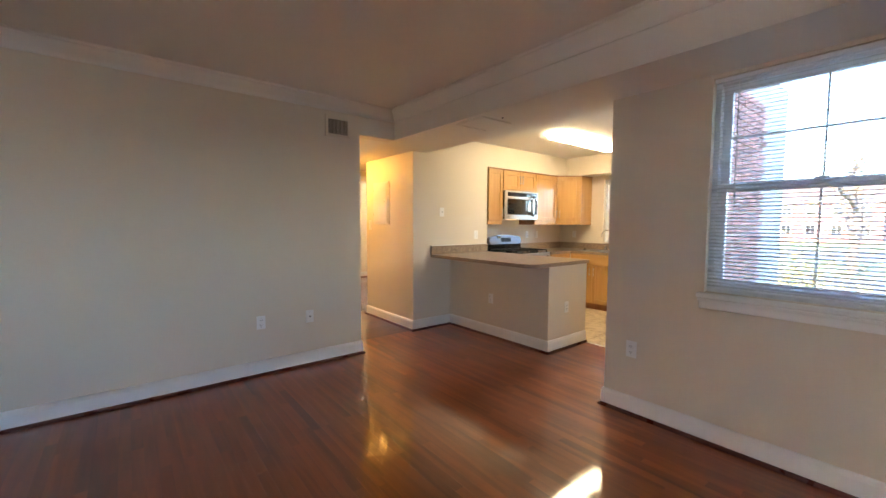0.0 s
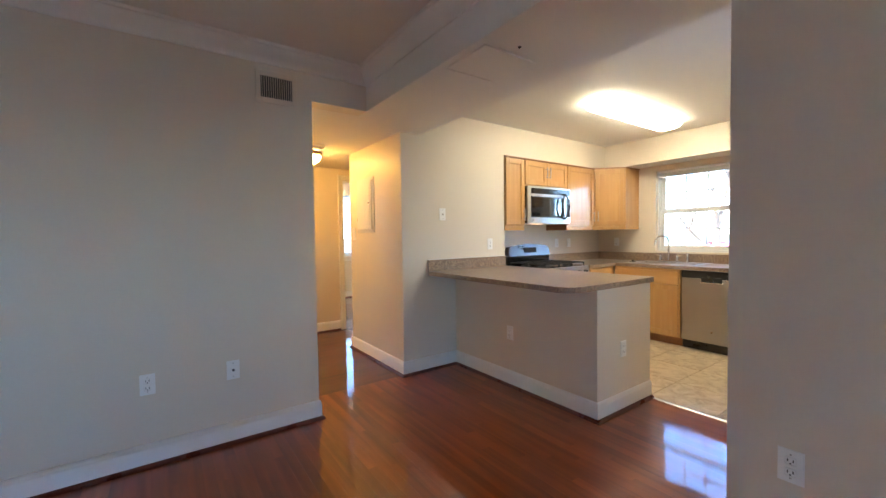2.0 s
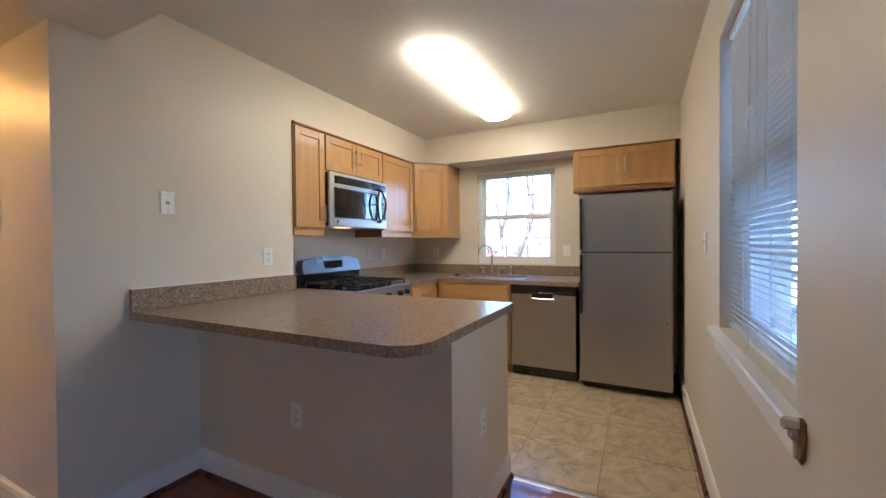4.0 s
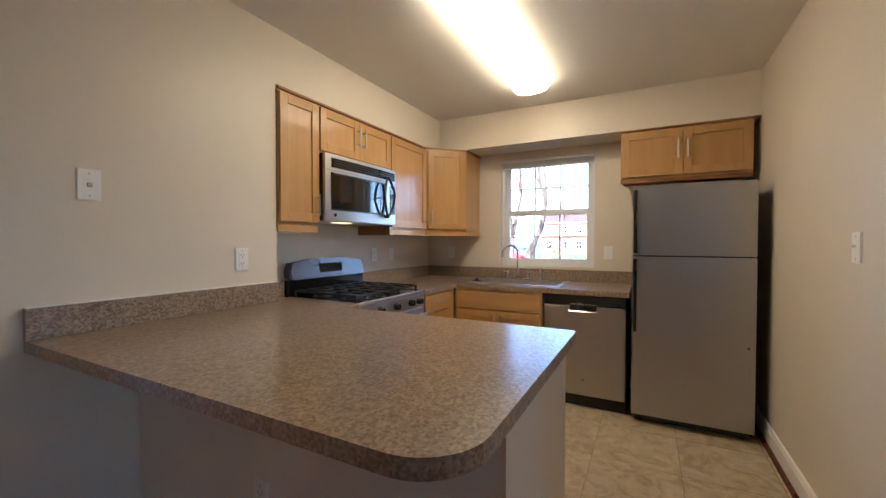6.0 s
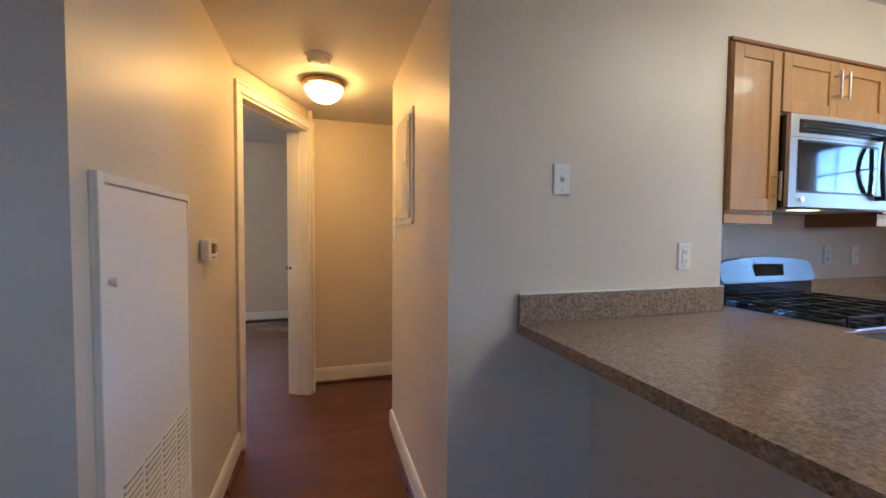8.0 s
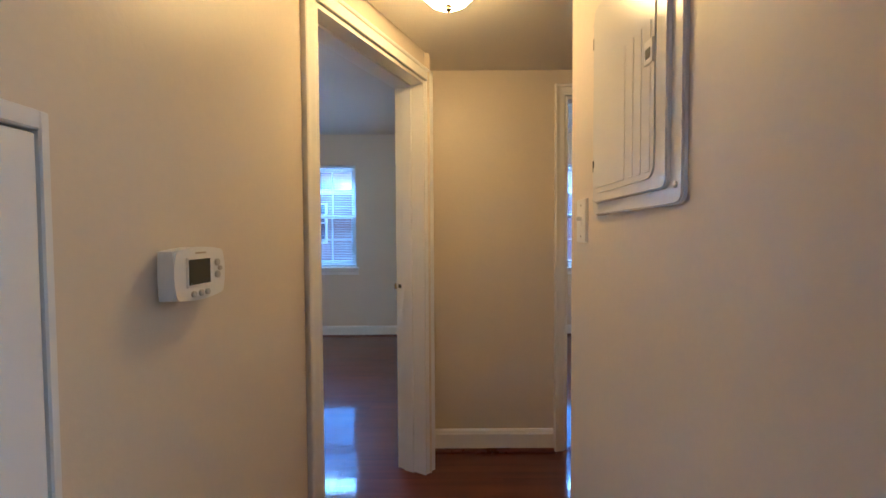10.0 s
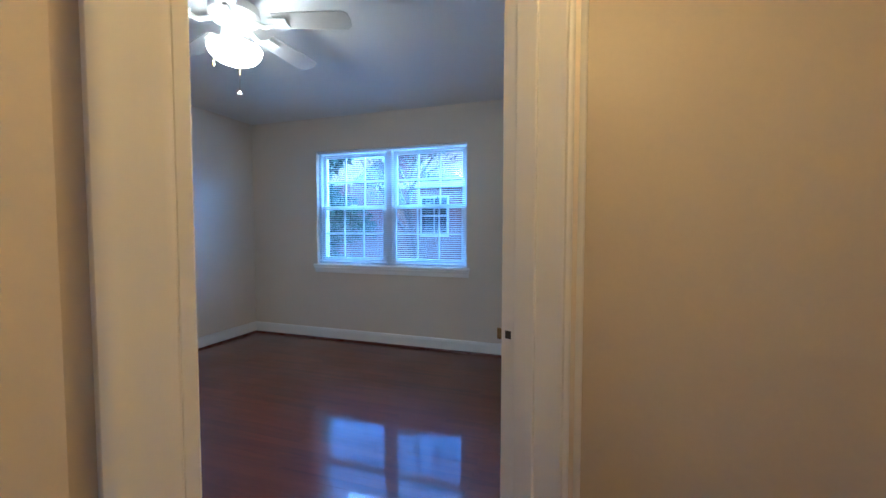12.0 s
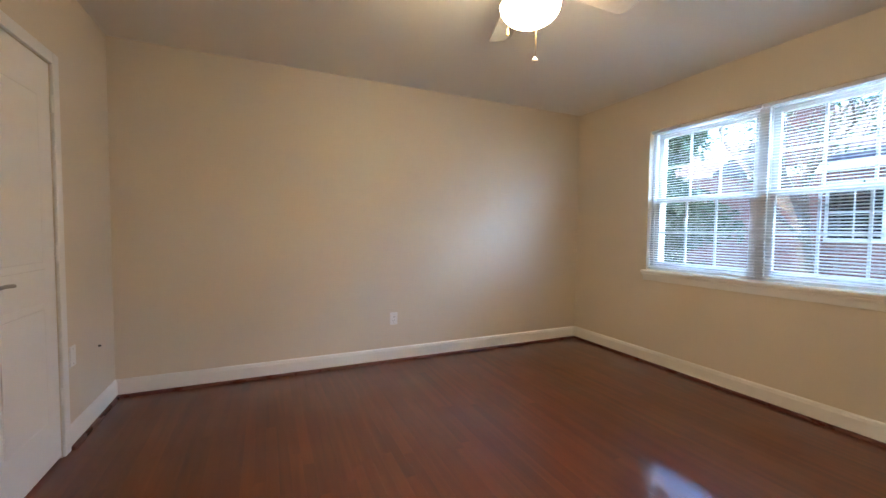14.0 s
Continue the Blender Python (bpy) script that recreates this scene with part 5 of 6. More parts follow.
# air-handler access door in the hall
ap = thing("access_door", "white metal air-handler access door with return louvers", "access door", at=pose(2.7002, 4.072, 0, 0, 0, W_))
AW, A0, A1 = 0.592, 0.17, 1.407
part("frame", boxes((0, 0.026, -0.018, 0, A0, A1), (AW - 0.012, AW, -0.016, 0, A0, A1), (0.026, AW - 0.012, -0.0175, 0, A1 - 0.022, A1), (0.026, AW - 0.012, -0.017, 0, A0, A0 + 0.03), bevel=0.002), TRIM, ap)
ad = part("door_panel", boxes((0.029, AW - 0.015, -0.014, -0.002, A0 + 0.033, A1 - 0.026), bevel=0.0015), TRIM, ap, "smooth white metal door")
part("knob", lathe(bmesh.new(), [(0.008, -0.014), (0.008, -0.020), (0.011, -0.022), (0.011, -0.031), (0.003, -0.032)], (0.046, 0, 1.162), "Y", 14), PLASTIC, ad, "small white knob", True)
for c in range(4):
    for i in range(24):
        z = 0.662 - i * 0.019
        lo = part("louver", boxes((0, 0.105, -0.0185, -0.0135, 0, 0.007), bevel=0.0015), TRIM, ad) if (c, i) == (0, 0) else new("louver", lo.data)
        lo.parent = ad
        lo.location = (0.085 + c * 0.12, 0, z)
        sl = part("louver_slot", boxes((0.002, 0.103, -0.0146, -0.0136, -0.007, 0.0005)), SLOT, lo) if (c, i) == (0, 0) else new("louver_slot", sl.data)
        sl.parent = lo

# thermostat
def face_plate(outline, y0, y1, soft=0.0):
    """A plate facing -y: outline in x and z, front at y0, back at y1, its front edge eased."""
    bm = bmesh.new()
    fr = [bm.verts.new((x, y0, z)) for x, z in outline]
    bk = [bm.verts.new((x, y1, z)) for x, z in outline]
    front = bm.faces.new(fr)
    bm.faces.new(bk[::-1])
    for i in range(len(fr)):
        j = (i + 1) % len(fr)
        bm.faces.new((fr[i], bk[i], bk[j], fr[j]))
    if soft:
        bmesh.ops.bevel(bm, geom=list(front.edges), offset=soft, segments=3, affect="EDGES")
    bmesh.ops.recalc_face_normals(bm, faces=bm.faces[:])
    return bm


def soft_rect(x0, x1, z0, z1, r, n=5):
    out = []
    for cx, cz, a0 in ((x1 - r, z0 + r, -90), (x1 - r, z1 - r, 0), (x0 + r, z1 - r, 90), (x0 + r, z0 + r, 180)):
        out += [(cx + r * math.cos(radians(a0 + 90 * k / n)), cz + r * math.sin(radians(a0 + 90 * k / n))) for k in range(n + 1)]
    return out


th = thing("thermostat", "white wall thermostat with grey display", "thermostat", at=pose(2.7002, 4.905, 1.205, 0, 0, W_))
part("back_plate", boxes((-0.058, 0.058, -0.008, 0, -0.038, 0.038), bevel=0.003), PLASTIC, th)
arc = [(-0.0695 + 0.139 * i / 12, 0.0395 + 0.0065 * math.sin(math.pi * i / 12)) for i in range(13)]
bm = face_plate([(x, z) for x, z in arc][::-1] + [(-0.071, 0.015), (-0.0715, 0.0), (-0.071, -0.015)] + [(x, -z) for x, z in arc] + [(0.071, -0.015), (0.0715, 0.0), (0.071, 0.015)], -0.034, -0.007, 0.004)
body = part("case", bm, PLASTIC, th, "", True)
part("display_bezel", boxes((-0.043, 0.026, -0.0362, -0.0335, -0.023, 0.029), bevel=0.002), PLASTIC, th)
part("display", boxes((-0.039, 0.020, -0.0368, -0.0363, -0.018, 0.025)), mat("lcd_grey", (0.048, 0.046, 0.034), 0.25, spread=0.05, bump=0), th, "dark grey display")
for x, z, r in ((0.044, 0.016, 0.0068), (0.044, -0.006, 0.0068), (0.052, 0.005, 0.0045), (-0.026, -0.034, 0.0055), (-0.006, -0.034, 0.0055), (0.012, -0.034, 0.0055)):
    part("button", lathe(bmesh.new(), [(r, -0.0335), (r, -0.0375), (r * 0.6, -0.039)], (x, 0, z), "Y", 14), mat("button_grey", (0.55, 0.53, 0.48), 0.4) if not UNIT.get("b") else UNIT["b"], th)
    UNIT["b"] = bpy.data.materials["button_grey"]
part("maker_mark", boxes((-0.018, 0.012, -0.0346, -0.034, 0.034, 0.037)), mat("mark_tan", (0.5, 0.42, 0.33), 0.5), th)
wp = thing("wall_sensor", "tiny white sensor on the hall wall", "sensor", at=pose(2.7002, 4.66, 1.16, 0, 0, W_))
part("sensor_body", boxes((-0.008, 0.008, -0.012, 0, -0.008, 0.008), bevel=0.003), PLASTIC, wp)

# breaker panel
PANELWHITE = mat("panel_enamel", (0.80, 0.79, 0.76), 0.18, spread=0.01, scale=3, bump=0, rough_var=0.03)
bp_ = thing("breaker_panel", "white metal breaker panel with hinged door", "breaker panel", at=pose(3.5968, 5.345, 1.323, 0, 0, E_))
BW, BH = 0.42, 0.575
part("cover", face_plate(soft_rect(0, BW, 0, BH, 0.022, 4), -0.010, 0, 0.0035), PANELWHITE, bp_, "", True)
part("raised_frame", face_plate(soft_rect(0.022, BW - 0.037, 0.033, BH - 0.03, 0.018, 4), -0.019, -0.009, 0.0025), PANELWHITE, bp_, "", True)
dd = part("panel_door", face_plate(soft_rect(0.034, BW - 0.076, 0.058, BH - 0.055, 0.028, 5), -0.0215, -0.018, 0.0015), PANELWHITE, bp_, "white hinged door", True)
for i in range(4):
    x = (0.217, 0.256, 0.291, 0.328)[i]
    z = 0.072
    rb_ = boxes((x, x + 0.0025, -0.0226, -0.0212, z, BH - 0.2), bevel=0.0006)
    x2 = 0.048 if i == 0 else x - 0.016
    box(rb_, x2, x - 0.0002, -0.0225, -0.0212, z, z + 0.0025, 0.0006)
    part("rib", rb_, PANELWHITE, dd)
part("latch", boxes((BW - 0.112, BW - 0.078, -0.0245, -0.020, BH * 0.5, BH * 0.5 + 0.05), bevel=0.002), TRIM, dd)
part("catch", boxes((0.030, 0.038, -0.0222, -0.0214, 0.13, 0.15)), SLOT, dd, "small dark catch slot")
part("latch_hole", boxes((BW - 0.105, BW - 0.086, -0.0251, -0.0244, BH * 0.5 + 0.012, BH * 0.5 + 0.032)), SLOT, dd)
for z in (0.12, BH - 0.12):
    part("hinge", boxes((0.024, 0.031, -0.0215, -0.018, z, z + 0.03), bevel=0.001), NICKEL, bp_)
for x, z in ((0.012, 0.045), (BW - 0.02, 0.037), (0.012, BH - 0.045), (BW - 0.02, BH - 0.037)):
    part("screw", lathe(bmesh.new(), [(0.007, -0.0095), (0.007, -0.013), (0.003, -0.015)], (x, 0, z), "Y", 12), PANELWHITE, bp_, "", True)

# ---------------------------------------------------------------- bedroom closet door
cl = thing("closet_door", "closed white two-panel closet door with lever", "door", at=pose(0.80, 4.91, 0, 0, 0, S_))
CW, CH = 0.65, 2.06
for x0, x1 in ((-0.065, -0.002), (CW + 0.002, CW + 0.065)):
    part("casing_side", boxes((x0, x1, -0.016, -0.0005, 0.001, CH + 0.062), bevel=0.003), TRIM, cl)
part("casing_head", boxes((-0.002, CW + 0.002, -0.0158, -0.0005, CH + 0.001, CH + 0.0615), bevel=0.003), TRIM, cl)
lf = part("door_leaf", boxes((0.006, CW - 0.006, 0.0, 0.035, 0.012, CH - 0.004), bevel=0.002), TRIM, cl, "white moulded door leaf")
for z0, z1 in ((0.22, 0.86), (1.02, 1.9)):
    bm = boxes((0.11, CW - 0.11, -0.004, 0.001, z0, z1))
    bmesh.ops.bevel(bm, geom=[e for e in bm.edges if e.verts[0].co.y < 0 and e.verts[1].co.y < 0], offset=0.003, segments=1, affect="EDGES")
    pn = part("panel_field", boxes((0.145, CW - 0.145, -0.008, -0.0035, z0 + 0.035, z1 - 0.035), bevel=0.004), TRIM, lf)
    part("panel_moulding", bm, TRIM, lf)
bm = lathe(bmesh.new(), [(0.028, 0.0), (0.028, -0.008), (0.012, -0.012), (0.01, -0.045)], (0.07, 0, 0.985), "Y", 18)
tube(bm, [(0.07, -0.043, 0.985), (0.12, -0.047, 0.987), (0.175, -0.043, 0.982)], 0.008, 8)
part("lever", bm, NICKEL, lf, "satin nickel lever", True)
for z in (0.33, 1.09, 1.86):
    part("hinge", tube(bmesh.new(), [(CW, -0.006, z - 0.045), (CW, -0.006, z + 0.045)], 0.007, 8), TRIM, lf)

# chipped end of the kitchen window stool
ch = thing("chipped_paint", "bare brown wood where the sill end broke off", "damage")
bm = bmesh.new()
v = [(-0.02, 0.0), (0.0, 0.006), (0.02, -0.004), (0.028, -0.03), (0.018, -0.06), (0.022, -0.085), (0.004, -0.098), (-0.014, -0.08), (-0.022, -0.04)]
f0 = [bm.verts.new((3.957 + x, KY + 0.004 + 0.006 * (i % 2), 0.872 + z)) for i, (x, z) in enumerate(v)]
f1 = [bm.verts.new((3.957 + x, KY + 0.0005, 0.872 + z)) for x, z in v]
bm.faces.new(f0)
bm.faces.new(f1[::-1])
for i in range(len(v)):
    bm.faces.new((f0[i], f0[(i + 1) % len(v)], f1[(i + 1) % len(v)], f1[i]))
part("bare_wood", bm, mat("bare_wood", (0.28, 0.17, 0.09), 0.8, spread=0.25, fine=60, bump=0.1), ch)

# ---------------------------------------------------------------- outdoors
GRASS = mat("grass", (0.10, 0.12, 0.045), 0.9, spread=0.35, scale=0.5, fine=14, bump=0.4)
ASPHALT = mat("asphalt", (0.055, 0.055, 0.058), 0.85, spread=0.15, scale=0.7, fine=40)
BARK = mat("bark", (0.13, 0.095, 0.07), 0.9, spread=0.3, scale=12, fine=50, bump=0.3)
NEEDLE = mat("evergreen_leaf", (0.045, 0.10, 0.035), 0.6, spread=0.45, scale=3, fine=9, bump=0)
DRYLEAF = mat("winter_shrub", (0.22, 0.19, 0.07), 0.7, spread=0.4, scale=3, fine=9, bump=0)
ROOF = mat("roof_shingle", (0.085, 0.06, 0.06), 0.85, spread=0.25, scale=2, fine=12, bump=0.2)
CARRED = mat("red_car_paint", (0.45, 0.02, 0.02), 0.2, spread=0.03, coat=0.6, bump=0)
CARGREY = mat("grey_car_paint", (0.30, 0.32, 0.35), 0.2, spread=0.03, coat=0.6, bump=0)
RUBBER = mat("tyre", (0.02, 0.02, 0.02), 0.8)
GZ = -0.9
gr = bmesh.new()
box(gr, -400, 400, -400, 400, GZ - 0.3, GZ)
tagged(part("ground", gr, GRASS), "winter lawn round the building", "ground", "", "structure")
tagged(part("road", boxes((14.0, 24.0, -120, 120, GZ, GZ + 0.03)), ASPHALT), "asphalt parking road beside the lawn", "road", "", "structure")
tagged(part("road", boxes((37.0, 48.0, -120, 120, GZ, GZ + 0.03)), ASPHALT), "asphalt street beyond the lawn", "road", "", "structure")


def leaf_cloud(count, fn, size, up=0.3):
    """Many small leaf blades scattered by fn(), in one mesh."""
    vs, fs = [], []
    for _ in range(count):
        p, s = fn(), size * random.uniform(0.6, 1.4)
        a = Vector((random.gauss(0, 1), random.gauss(0, 1), random.gauss(0, 1))).normalized() * s
        b = a.cross(Vector((random.gauss(0, 1), random.gauss(0, 1), random.gauss(up, 1))).normalized()) * 0.45
        k = len(vs)
        vs += [p - a, p + b, p + a, p - b]
        fs.append((k, k + 1, k + 2, k + 3))
    me = bpy.data.meshes.new("leaves")
    me.from_pydata(vs, [], fs)
    return me


def branch(bm, p, d, length, r, depth, tips):
    pts, q, dd = [p], p.copy(), d.copy()
    for _ in range(3):
        dd = (dd + Vector((random.gauss(0, 0.18), random.gauss(0, 0.18), random.gauss(0.05, 0.1)))).normalized()
        q = q + dd * length / 3
        pts.append(q.copy())
    n = 6 if depth > 1 else 4
    rings = []
    for i, c in enumerate(pts):
        u = dd.orthogonal().normalized()
        w = dd.cross(u)
        rr = r * (1 - 0.45 * i / 3)
        rings.append([bm.verts.new(c + rr * (math.cos(2 * math.pi * k / n) * u + math.sin(2 * math.pi * k / n) * w)) for k in range(n)])
    for a, b in zip(rings, rings[1:]):
        for k in range(n):
            bm.faces.new((a[k], a[(k + 1) % n], b[(k + 1) % n], b[k]))
    tips.append(q)
    if depth:
        for _ in range(3 if depth > 1 else 4):
            t = random.choice(pts[1:])
            nd = (dd + Vector((random.gauss(0, 0.7), random.gauss(0, 0.7), random.gauss(0.15, 0.4)))).normalized()
            branch(bm, t, nd, length * random.uniform(0.55, 0.8), r * 0.5, depth - 1, tips)


def bare_tree(x, y, h, label, leaves=0, material=None):
    t = thing("tree", label, "tree", "trees outside", at=pose(x, y, GZ))
    bm, tips = bmesh.new(), []
    branch(bm, Vector((0, 0, -0.1)), Vector((0, 0, 1)), h * 0.45, h * 0.022, 4, tips)
    part("trunk", bm, BARK, t)
    if leaves:
        me = leaf_cloud(leaves, lambda: random.choice(tips) + Vector((random.gauss(0, 0.25), random.gauss(0, 0.25), random.gauss(0, 0.2))), 0.06)
        me.materials.append(material)
        c = new("crown", me)
        c.parent = t
    return t


def conifer(x, y, h, r, label, count=9000):
    t = thing("evergreen_tree", label, "tree", "trees outside", at=pose(x, y, GZ))
    part("trunk", lathe(bmesh.new(), [(0.16, -0.1), (0.12, h * 0.4), (0.03, h)], n=10), BARK, t)

    def spot():
        f = random.random() ** 0.7
        a, tier = random.uniform(0, 6.283), 0.65 + 0.35 * math.sin(f * 26 + random.gauss(0, 0.4))
        q = r * (1 - f) * tier * math.sqrt(random.random()) + 0.05
        return Vector((q * math.cos(a), q * math.sin(a), 0.4 + f * (h - 0.4) - q * 0.25))

    me = leaf_cloud(count, spot, 0.11)
    me.materials.append(NEEDLE)
    c = new("crown", me)
    c.parent = t
    return t


conifer(-4.1, 14.6, 8.5, 2.9, "tall green evergreen tree by the lawn", 26000)
conifer(-7.5, 18.5, 8.0, 2.4, "green evergreen tree near a brick house", 6000)
bare_tree(-1.6, 17.0, 9.0, "bare winter tree with grey bark", 1500, NEEDLE)
for x, y, h in ((23.5, 9.0, 8.5), (25.0, 12.6, 8.0), (26.5, 2.5, 10.0), (27.5, 9.5, 11.0), (26.0, -4.0, 9.0), (11.8, -3.5, 8.0)):
    bare_tree(x, y, h, "bare winter tree with pale sparse twigs", 1600, DRYLEAF)


def shrub(x, y, r, label):
    t = thing("shrub", label, "shrub", "shrubs outside", at=pose(x, y, GZ))
    me = leaf_cloud(2600, lambda: Vector((random.gauss(0, r * 0.5), random.gauss(0, r * 0.5), abs(random.gauss(r * 0.6, r * 0.4)))), 0.06)
    me.materials.append(DRYLEAF)
    c = new("foliage", me)
    c.parent = t
    bm = bmesh.new()
    for k in range(7):
        a = k * 0.9
        tube(bm, [(0, 0, -0.05), (r * 0.4 * math.cos(a), r * 0.4 * math.sin(a), r * 0.9)], 0.015, 5)
    part("stems", bm, BARK, t)


shrub(11.6, 3.0, 1.2, "yellow-green winter shrub on the lawn")
shrub(12.4, 2.2, 1.0, "yellow-green winter shrub on the lawn")
shrub(12.0, 4.1, 1.35, "yellow-green winter shrub on the lawn")


def car(m, paint, label):
    c = thing("car", label, "car", "parked cars", at=m)
    side = [(-2.1, 0.35), (2.1, 0.35), (2.15, 0.65), (1.95, 0.82), (1.05, 0.92), (0.45, 1.38), (-0.9, 1.42), (-1.6, 0.98), (-2.1, 0.92), (-2.18, 0.6)]
    bm = bmesh.new()
    rings = []
    for y, k in ((-0.86, 0.93), (-0.80, 1.0), (0.80, 1.0), (0.86, 0.93)):
        rings.append([bm.verts.new((x * (0.985 if k < 1 else 1), y * (0.84 if z > 1.1 else 1), z * (1 if z < 0.7 else 0.99))) for x, z in side])
    for a, b in zip(rings, rings[1:]):
        for i in range(len(side)):
            j = (i + 1) % len(side)
            bm.faces.new((a[i], a[j], b[j], b[i]))
    bm.faces.new(rings[0][::-1])
    bm.faces.new(rings[-1])
    part("body", bm, paint, c, "", True)
    for s in (-1, 1):
        part("side_windows", boxes((-1.25, 0.6, s * 0.76 - 0.04, s * 0.76 + 0.04, 1.0, 1.3), bevel=0.03), DARKGLASS, c)
        part("headlight", boxes((2.05, 2.14, s * 0.6 - 0.15, s * 0.6 + 0.15, 0.62, 0.75), bevel=0.03), PLASTIC, c)
        for x in (-1.35, 1.35):
            w = part("wheel", lathe(bmesh.new(), [(0.2, -0.1), (0.32, -0.09), (0.33, 0.0), (0.32, 0.09), (0.2, 0.1)], (x, s * 0.8, 0.33), "Y", 20), RUBBER, c, "", True)
            part("rim", lathe(bmesh.new(), [(0.19, -0.102), (0.19, 0.102)], (x, s * 0.8, 0.33), "Y", 16), NICKEL, w)


car(pose(42.0, 15.6, GZ + 0.03, 0, 0, 80), CARRED, "red car parked outside on the road")
car(pose(17.8, 11.2, GZ + 0.03, 0, 0, 85), CARGREY, "grey car parked outside on the road")
car(pose(17.5, -2.0, GZ + 0.03, 0, 0, 88), CARGREY, "grey car parked outside on the road")


def house(m, w, d, h, label, chimney=0.2, first=0.9, sill=0.9):
    o = thing("brick_house", label, "house", "houses outside", at=m)
    part("wall", boxes((0, w, 0, d, 0, h)), BRICKFAR, o, "red brick walls")
    bm = bmesh.new()
    e = 0.35
    a = [bm.verts.new(p) for p in ((-e, -e, h), (w + e, -e, h), (w + e, d + e, h), (-e, d + e, h), (-e, d / 2, h + d * 0.3), (w + e, d / 2, h + d * 0.3))]
    for q in ((0, 1, 5, 4), (2, 3, 4, 5), (0, 4, 3), (1, 2, 5), (0, 3, 2, 1)):
        bm.faces.new([a[i] for i in q])
    rf = part("roof", bm, ROOF, o, "dark shingle roof")
    part("eaves_board", boxes((-e, w + e, -e - 0.03, -e, h - 0.18, h + 0.02)), TRIM, o)
    if chimney:
        part("chimney", boxes((w * chimney, w * chimney + 0.75, -0.25, 0.35, 0, h + d * 0.45)), BRICKFAR, rf)
    for fl in range(max(1, int((h - sill + 0.9) // 2.7))):
        for i in range(int((w - first + 0.9) // 2.6)):
            x, z = first + i * 2.6, sill + fl * 2.7
            wn = part("window", boxes((x - 0.06, x + 1.06, -0.05, 0.04, z - 0.06, z + 1.46)), TRIM, o, "white window frame")
            for px in range(2):
                for pz in range(2):
                    part("pane", boxes((x + 0.02 + px * 0.5, x + 0.48 + px * 0.5, -0.06, -0.045, z + 0.02 + pz * 0.71, z + 0.67 + pz * 0.71)), DARKGLASS, wn)
    return o


BRICKFAR = bpy.data.materials.new("far_brick")
BRICKFAR.use_nodes = True
_n, _l = BRICKFAR.node_tree.nodes, BRICKFAR.node_tree.links
_b = _n.new("ShaderNodeTexBrick")
_b.inputs["Color1"].default_value, _b.inputs["Color2"].default_value, _b.inputs["Mortar"].default_value = (0.26, 0.092, 0.07, 1), (0.19, 0.07, 0.055, 1), (0.30, 0.27, 0.24, 1)
_b.inputs["Scale"].default_value, _b.inputs["Brick Width"].default_value, _b.inputs["Row Height"].default_value, _b.inputs["Mortar Size"].default_value = 1.0, 0.21, 0.073, 0.006
_c, _m = _n.new("ShaderNodeTexCoord"), _n.new("ShaderNodeMapping")
_m.inputs["Rotation"].default_value = (radians(90), 0, 0)
_l.new(_c.outputs["Object"], _m.inputs[0])
_l.new(_m.outputs[0], _b.inputs["Vector"])
_l.new(_b.outputs[0], _n["Principled BSDF"].inputs["Base Color"])
_n["Principled BSDF"].inputs["Roughness"].default_value = 0.9
house(pose(-3.6, 19.0, GZ), 12.0, 8.0, 3.9, "low red brick house with white windows", 0.04, 1.35, 2.0)
house(pose(-26, 30.0, GZ), 14.0, 8.0, 5.6, "two-storey red brick house behind trees")
house(pose(75, 20, GZ, 0, 0, -90), 16.0, 8.0, 5.6, "two-storey red brick house across the road")

# the kitchen's brick outer face, beside the living room window
ow = tagged(part("wall_outer_brick", boxes((3.872, KX + 0.25, KY - 0.262, KY - 0.252, GZ, 0.80), (3.872, W_KS[0] - 0.05, KY - 0.262, KY - 0.252, 0.80, 3.0), (W_KS[1] + 0.05, KX + 0.25, KY - 0.262, KY - 0.252, 0.80, 3.0), (W_KS[0] - 0.05, W_KS[1] + 0.05, KY - 0.262, KY - 0.252, 2.25, 3.0)), MORTAR), "red brick outer wall of the kitchen", "wall", "", "structure")
bm = boxes((0, 0.203, -0.012, 0.0, 0, 0.062), bevel=0.003)
brick_me = mesh_of("brick", bm, BRICK)
half_me = mesh_of("brick", boxes((0, 0.098, -0.012, 0.0, 0, 0.062), bevel=0.003), BRICK)
count = 0
for r in range(30):
    z = 0.45 + r * 0.073
    x = 3.874 - (0.1065 if r % 2 else 0)
    while x < 6.3:
        in_win = x + 0.2 > W_KS[0] - 0.05 and x < W_KS[1] + 0.05 and 0.74 < z < 2.25
        if not in_win and x > 3.87 and count < 290:
            b = new("brick", brick_me)
            b.parent = ow
            b.location = (x, KY - 0.262 + random.uniform(-0.002, 0.001), z)
            count += 1
        elif x < 3.87 and not in_win:
            b = new("brick", half_me)
            b.parent = ow
            b.location = (3.874, KY - 0.262, z)
            count += 1
        x += 0.213

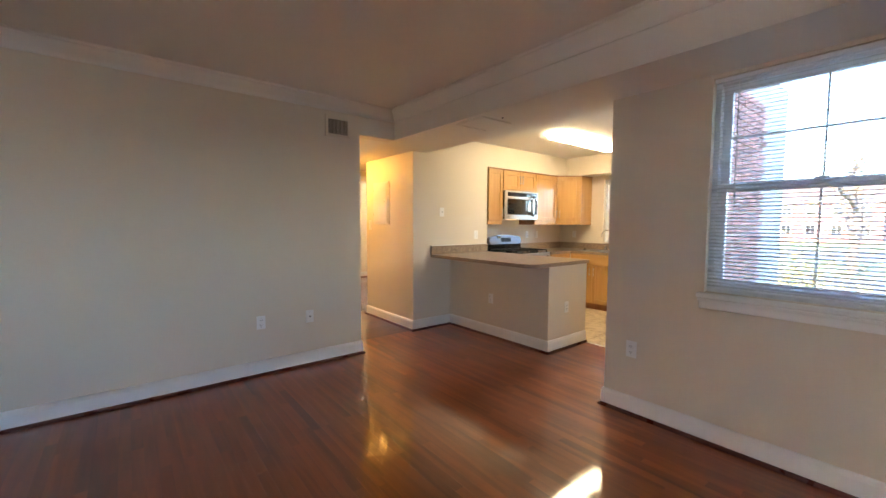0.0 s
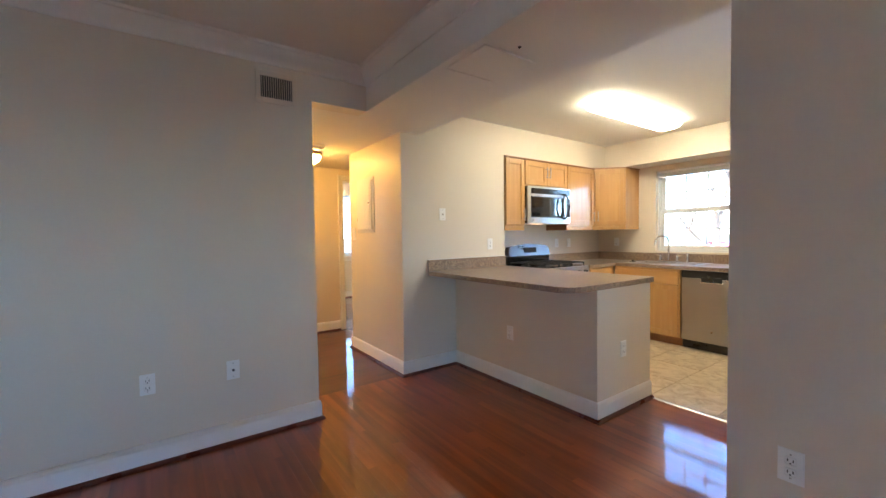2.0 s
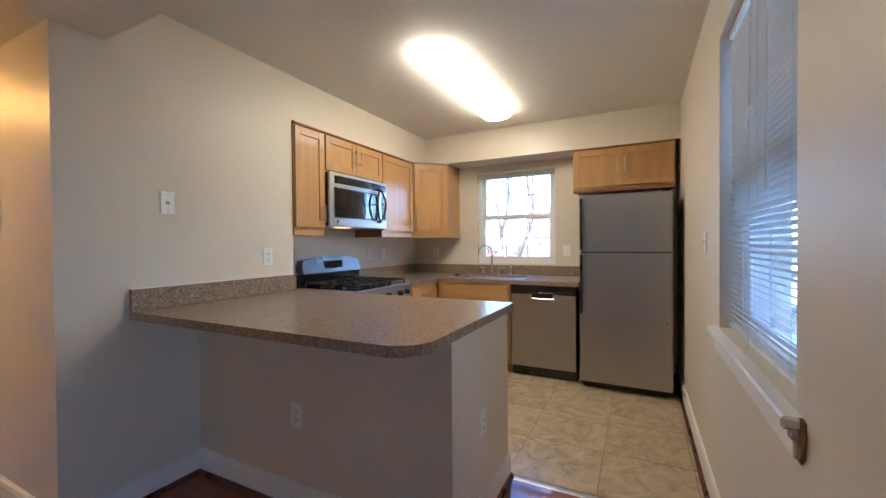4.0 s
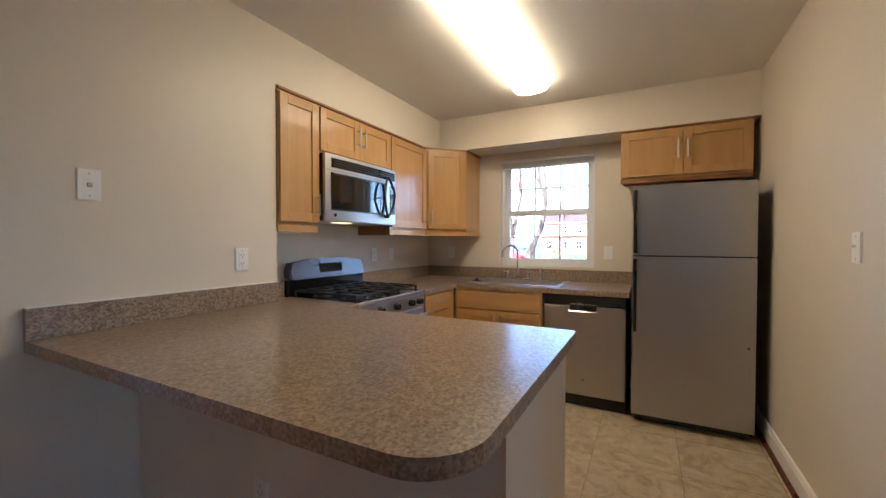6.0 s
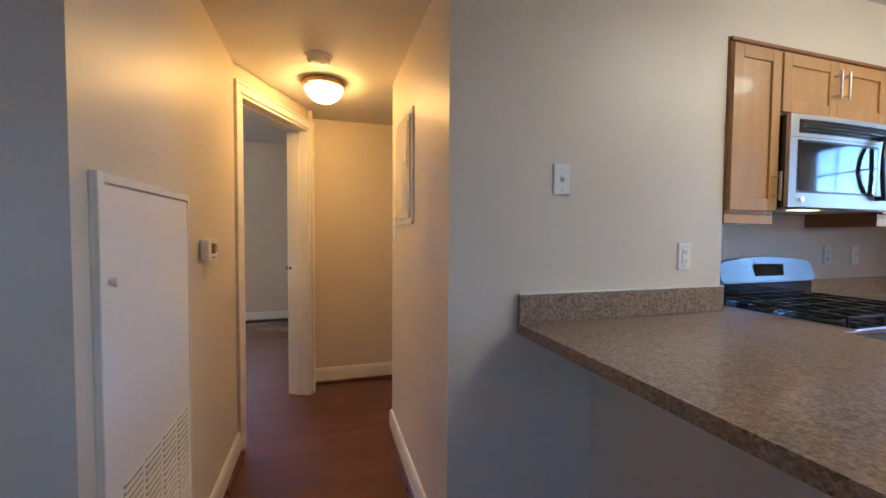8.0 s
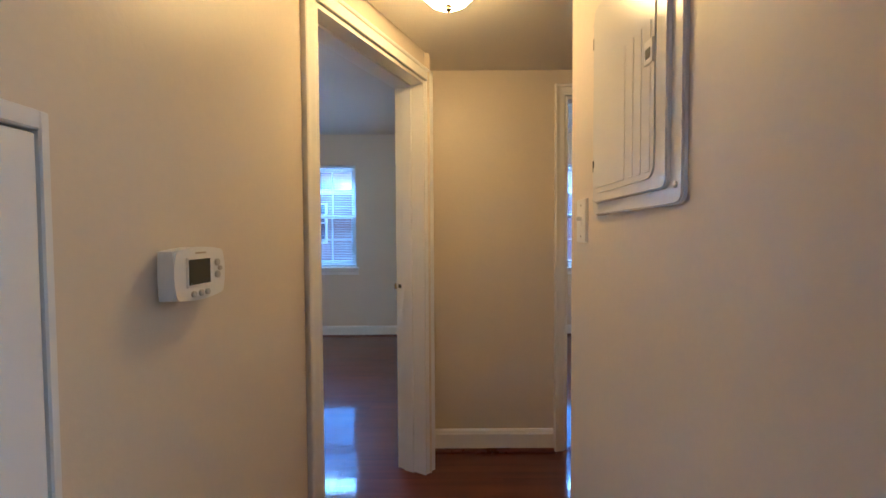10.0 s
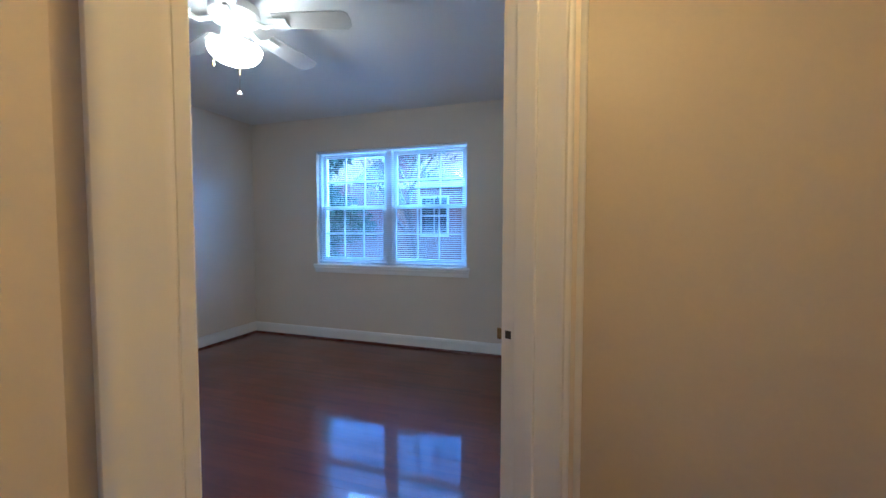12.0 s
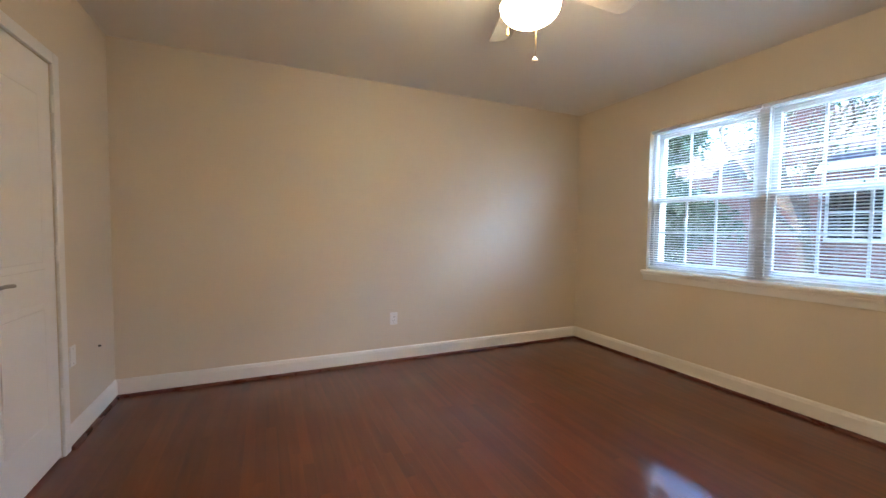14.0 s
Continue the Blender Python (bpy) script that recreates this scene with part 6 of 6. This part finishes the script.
# ---------------------------------------------------------------- tile floor and threshold
kf = tagged(part("floor_kitchen", boxes((4.9, KX, KY, 4.69, -0.0158, -0.004)), GROUT), "beige stone-look tile floor in the kitchen", "floor", "", "structure")
TS = 0.46
tile_mesh = {}
for i in range(-1, 6):
    for j in range(-1, 7):
        x0, x1 = max(4.905, 4.925 + i * TS + 0.002), min(KX, 4.925 + (i + 1) * TS - 0.002)
        y0, y1 = max(KY, 1.90 + j * TS + 0.002), min(4.69, 1.90 + (j + 1) * TS - 0.002)
        if x1 - x0 < 0.03 or y1 - y0 < 0.02:
            continue
        key = (round(x1 - x0, 3), round(y1 - y0, 3))
        if key not in tile_mesh:
            tile_mesh[key] = mesh_of("tile", boxes((0, key[0], 0, key[1], -0.004, 0.0), bevel=0.0015), TILE)
        t = new("tile", tile_mesh[key])
        t.parent = kf
        t.location = (x0, y0, random.uniform(-0.0004, 0.0004))
ts = thing("threshold_strip", "brushed metal strip between wood and tile", "threshold")
part("strip", run([(0, 0), (0.038, 0), (0.03, 0.004), (0.008, 0.004)], (4.878, KY + 0.016), (4.878, 2.77), (1, 0), 0.0005), NICKEL, ts)

# ---------------------------------------------------------------- strip floors
def strip_floor(name, areas, near, along, material, label, limit):
    """Boards 57 mm wide. areas: x0, x1, y0, y1; near: the stretch whose boards are single pieces."""
    fl = tagged(part(name, boxes(*[(a[0], a[1], a[2], a[3], -0.0158, -0.009) for a in areas]), SHOE), label, "floor", "", "structure")
    meshes, verts, faces, made = {}, [], [], 0
    wd = 0.0572
    for x0, x1, y0, y1 in areas:
        u0, u1, v0, v1 = (y0, y1, x0, x1) if along == "Y" else (x0, x1, y0, y1)
        k = 0
        while v0 + k * wd < v1 - 0.004:
            va, vb = v0 + k * wd, min(v1, v0 + (k + 1) * wd)
            u = u0 - random.uniform(0, 0.8)
            while u < u1:
                ln = random.choice((0.45, 0.6, 0.75, 0.9, 1.1, 1.3))
                ua, ub = max(u, u0), min(u + ln, u1)
                u += ln
                if ub - ua < 0.012:
                    continue
                cx, cy = ((va + vb) / 2, (ua + ub) / 2) if along == "Y" else ((ua + ub) / 2, (va + vb) / 2)
                L, W = round(ub - ua, 3) - 0.0005, round(vb - va, 4) - 0.0005
                g = 0.0002
                single = made < limit and near[0] < cx < near[1] and near[2] < cy < near[3]
                bx = (ua, ub, va, vb) if along == "X" else (va, vb, ua, ub)
                lx, ly = bx[1] - bx[0] - 0.0001, bx[3] - bx[2] - 0.0001
                pts = [(0, 0, -0.009), (lx, 0, -0.009), (lx, ly, -0.009), (0, ly, -0.009), (0, 0, -g), (lx, 0, -g), (lx, ly, -g), (0, ly, -g), (g, g, 0), (lx - g, g, 0), (lx - g, ly - g, 0), (g, ly - g, 0)]
                quads = [(0, 1, 5, 4), (1, 2, 6, 5), (2, 3, 7, 6), (3, 0, 4, 7), (4, 5, 9, 8), (5, 6, 10, 9), (6, 7, 11, 10), (7, 4, 8, 11), (8, 9, 10, 11)]
                dz = random.uniform(-0.0001, 0.0)
                if single:
                    key = (round(lx, 3), round(ly, 3))
                    if key not in meshes:
                        me = bpy.data.meshes.new("plank")
                        me.from_pydata(pts, [], quads)
                        me.materials.append(material)
                        meshes[key] = me
                    b = new("plank", meshes[key])
                    b.parent = fl
                    b.matrix_basis = pose(bx[0], bx[2], dz, random.uniform(-0.09, 0.09) if along == "X" else 0, random.uniform(-0.09, 0.09) if along == "Y" else 0, 0)
                    made += 1
                else:
                    o = len(verts)
                    verts += [(p[0] + bx[0], p[1] + bx[2], p[2] + dz) for p in pts]
                    faces += [tuple(i + o for i in q) for q in quads]
            k += 1
    if faces:
        me = bpy.data.meshes.new("far_planks")
        me.from_pydata(verts, [], faces)
        me.materials.append(material)
        b = new("far_planks", me)
        b.parent = fl
        tagged(b, "", "", "", "stuff")


strip_floor("floor_living", [(-3.0, 4.89, -3.0, 4.40)], (2.1, 4.9, 1.5, 4.4), "Y", PLANK_Y, "red-brown glossy oak strip floor", 300)
# Hall and bedrooms take the shaded tone of the same oak.
strip_floor("floor_hall", [(2.605, 4.9, 4.40, 6.55)], (2.6, 3.8, 4.4, 6.55), "X", PLANK_X, "red-brown glossy oak strip floor in the hall, darkened for dimmer light", 150)
strip_floor("floor_bedroom", [(-0.67, 2.605, 4.3, 9.2), (2.605, 2.97, 6.55, 9.2)], (0.2, 2.6, 5.6, 8.6), "X", PLANK_X, "red-brown glossy oak bedroom floor, darkened for dimmer light", 300)
strip_floor("floor_back_bedroom", [(3.09, 6.9, 6.55, 9.2)], (3.7, 5.2, 6.6, 8.0), "X", PLANK_X, "red-brown glossy oak floor in the back bedroom, darkened for dimmer light", 100)
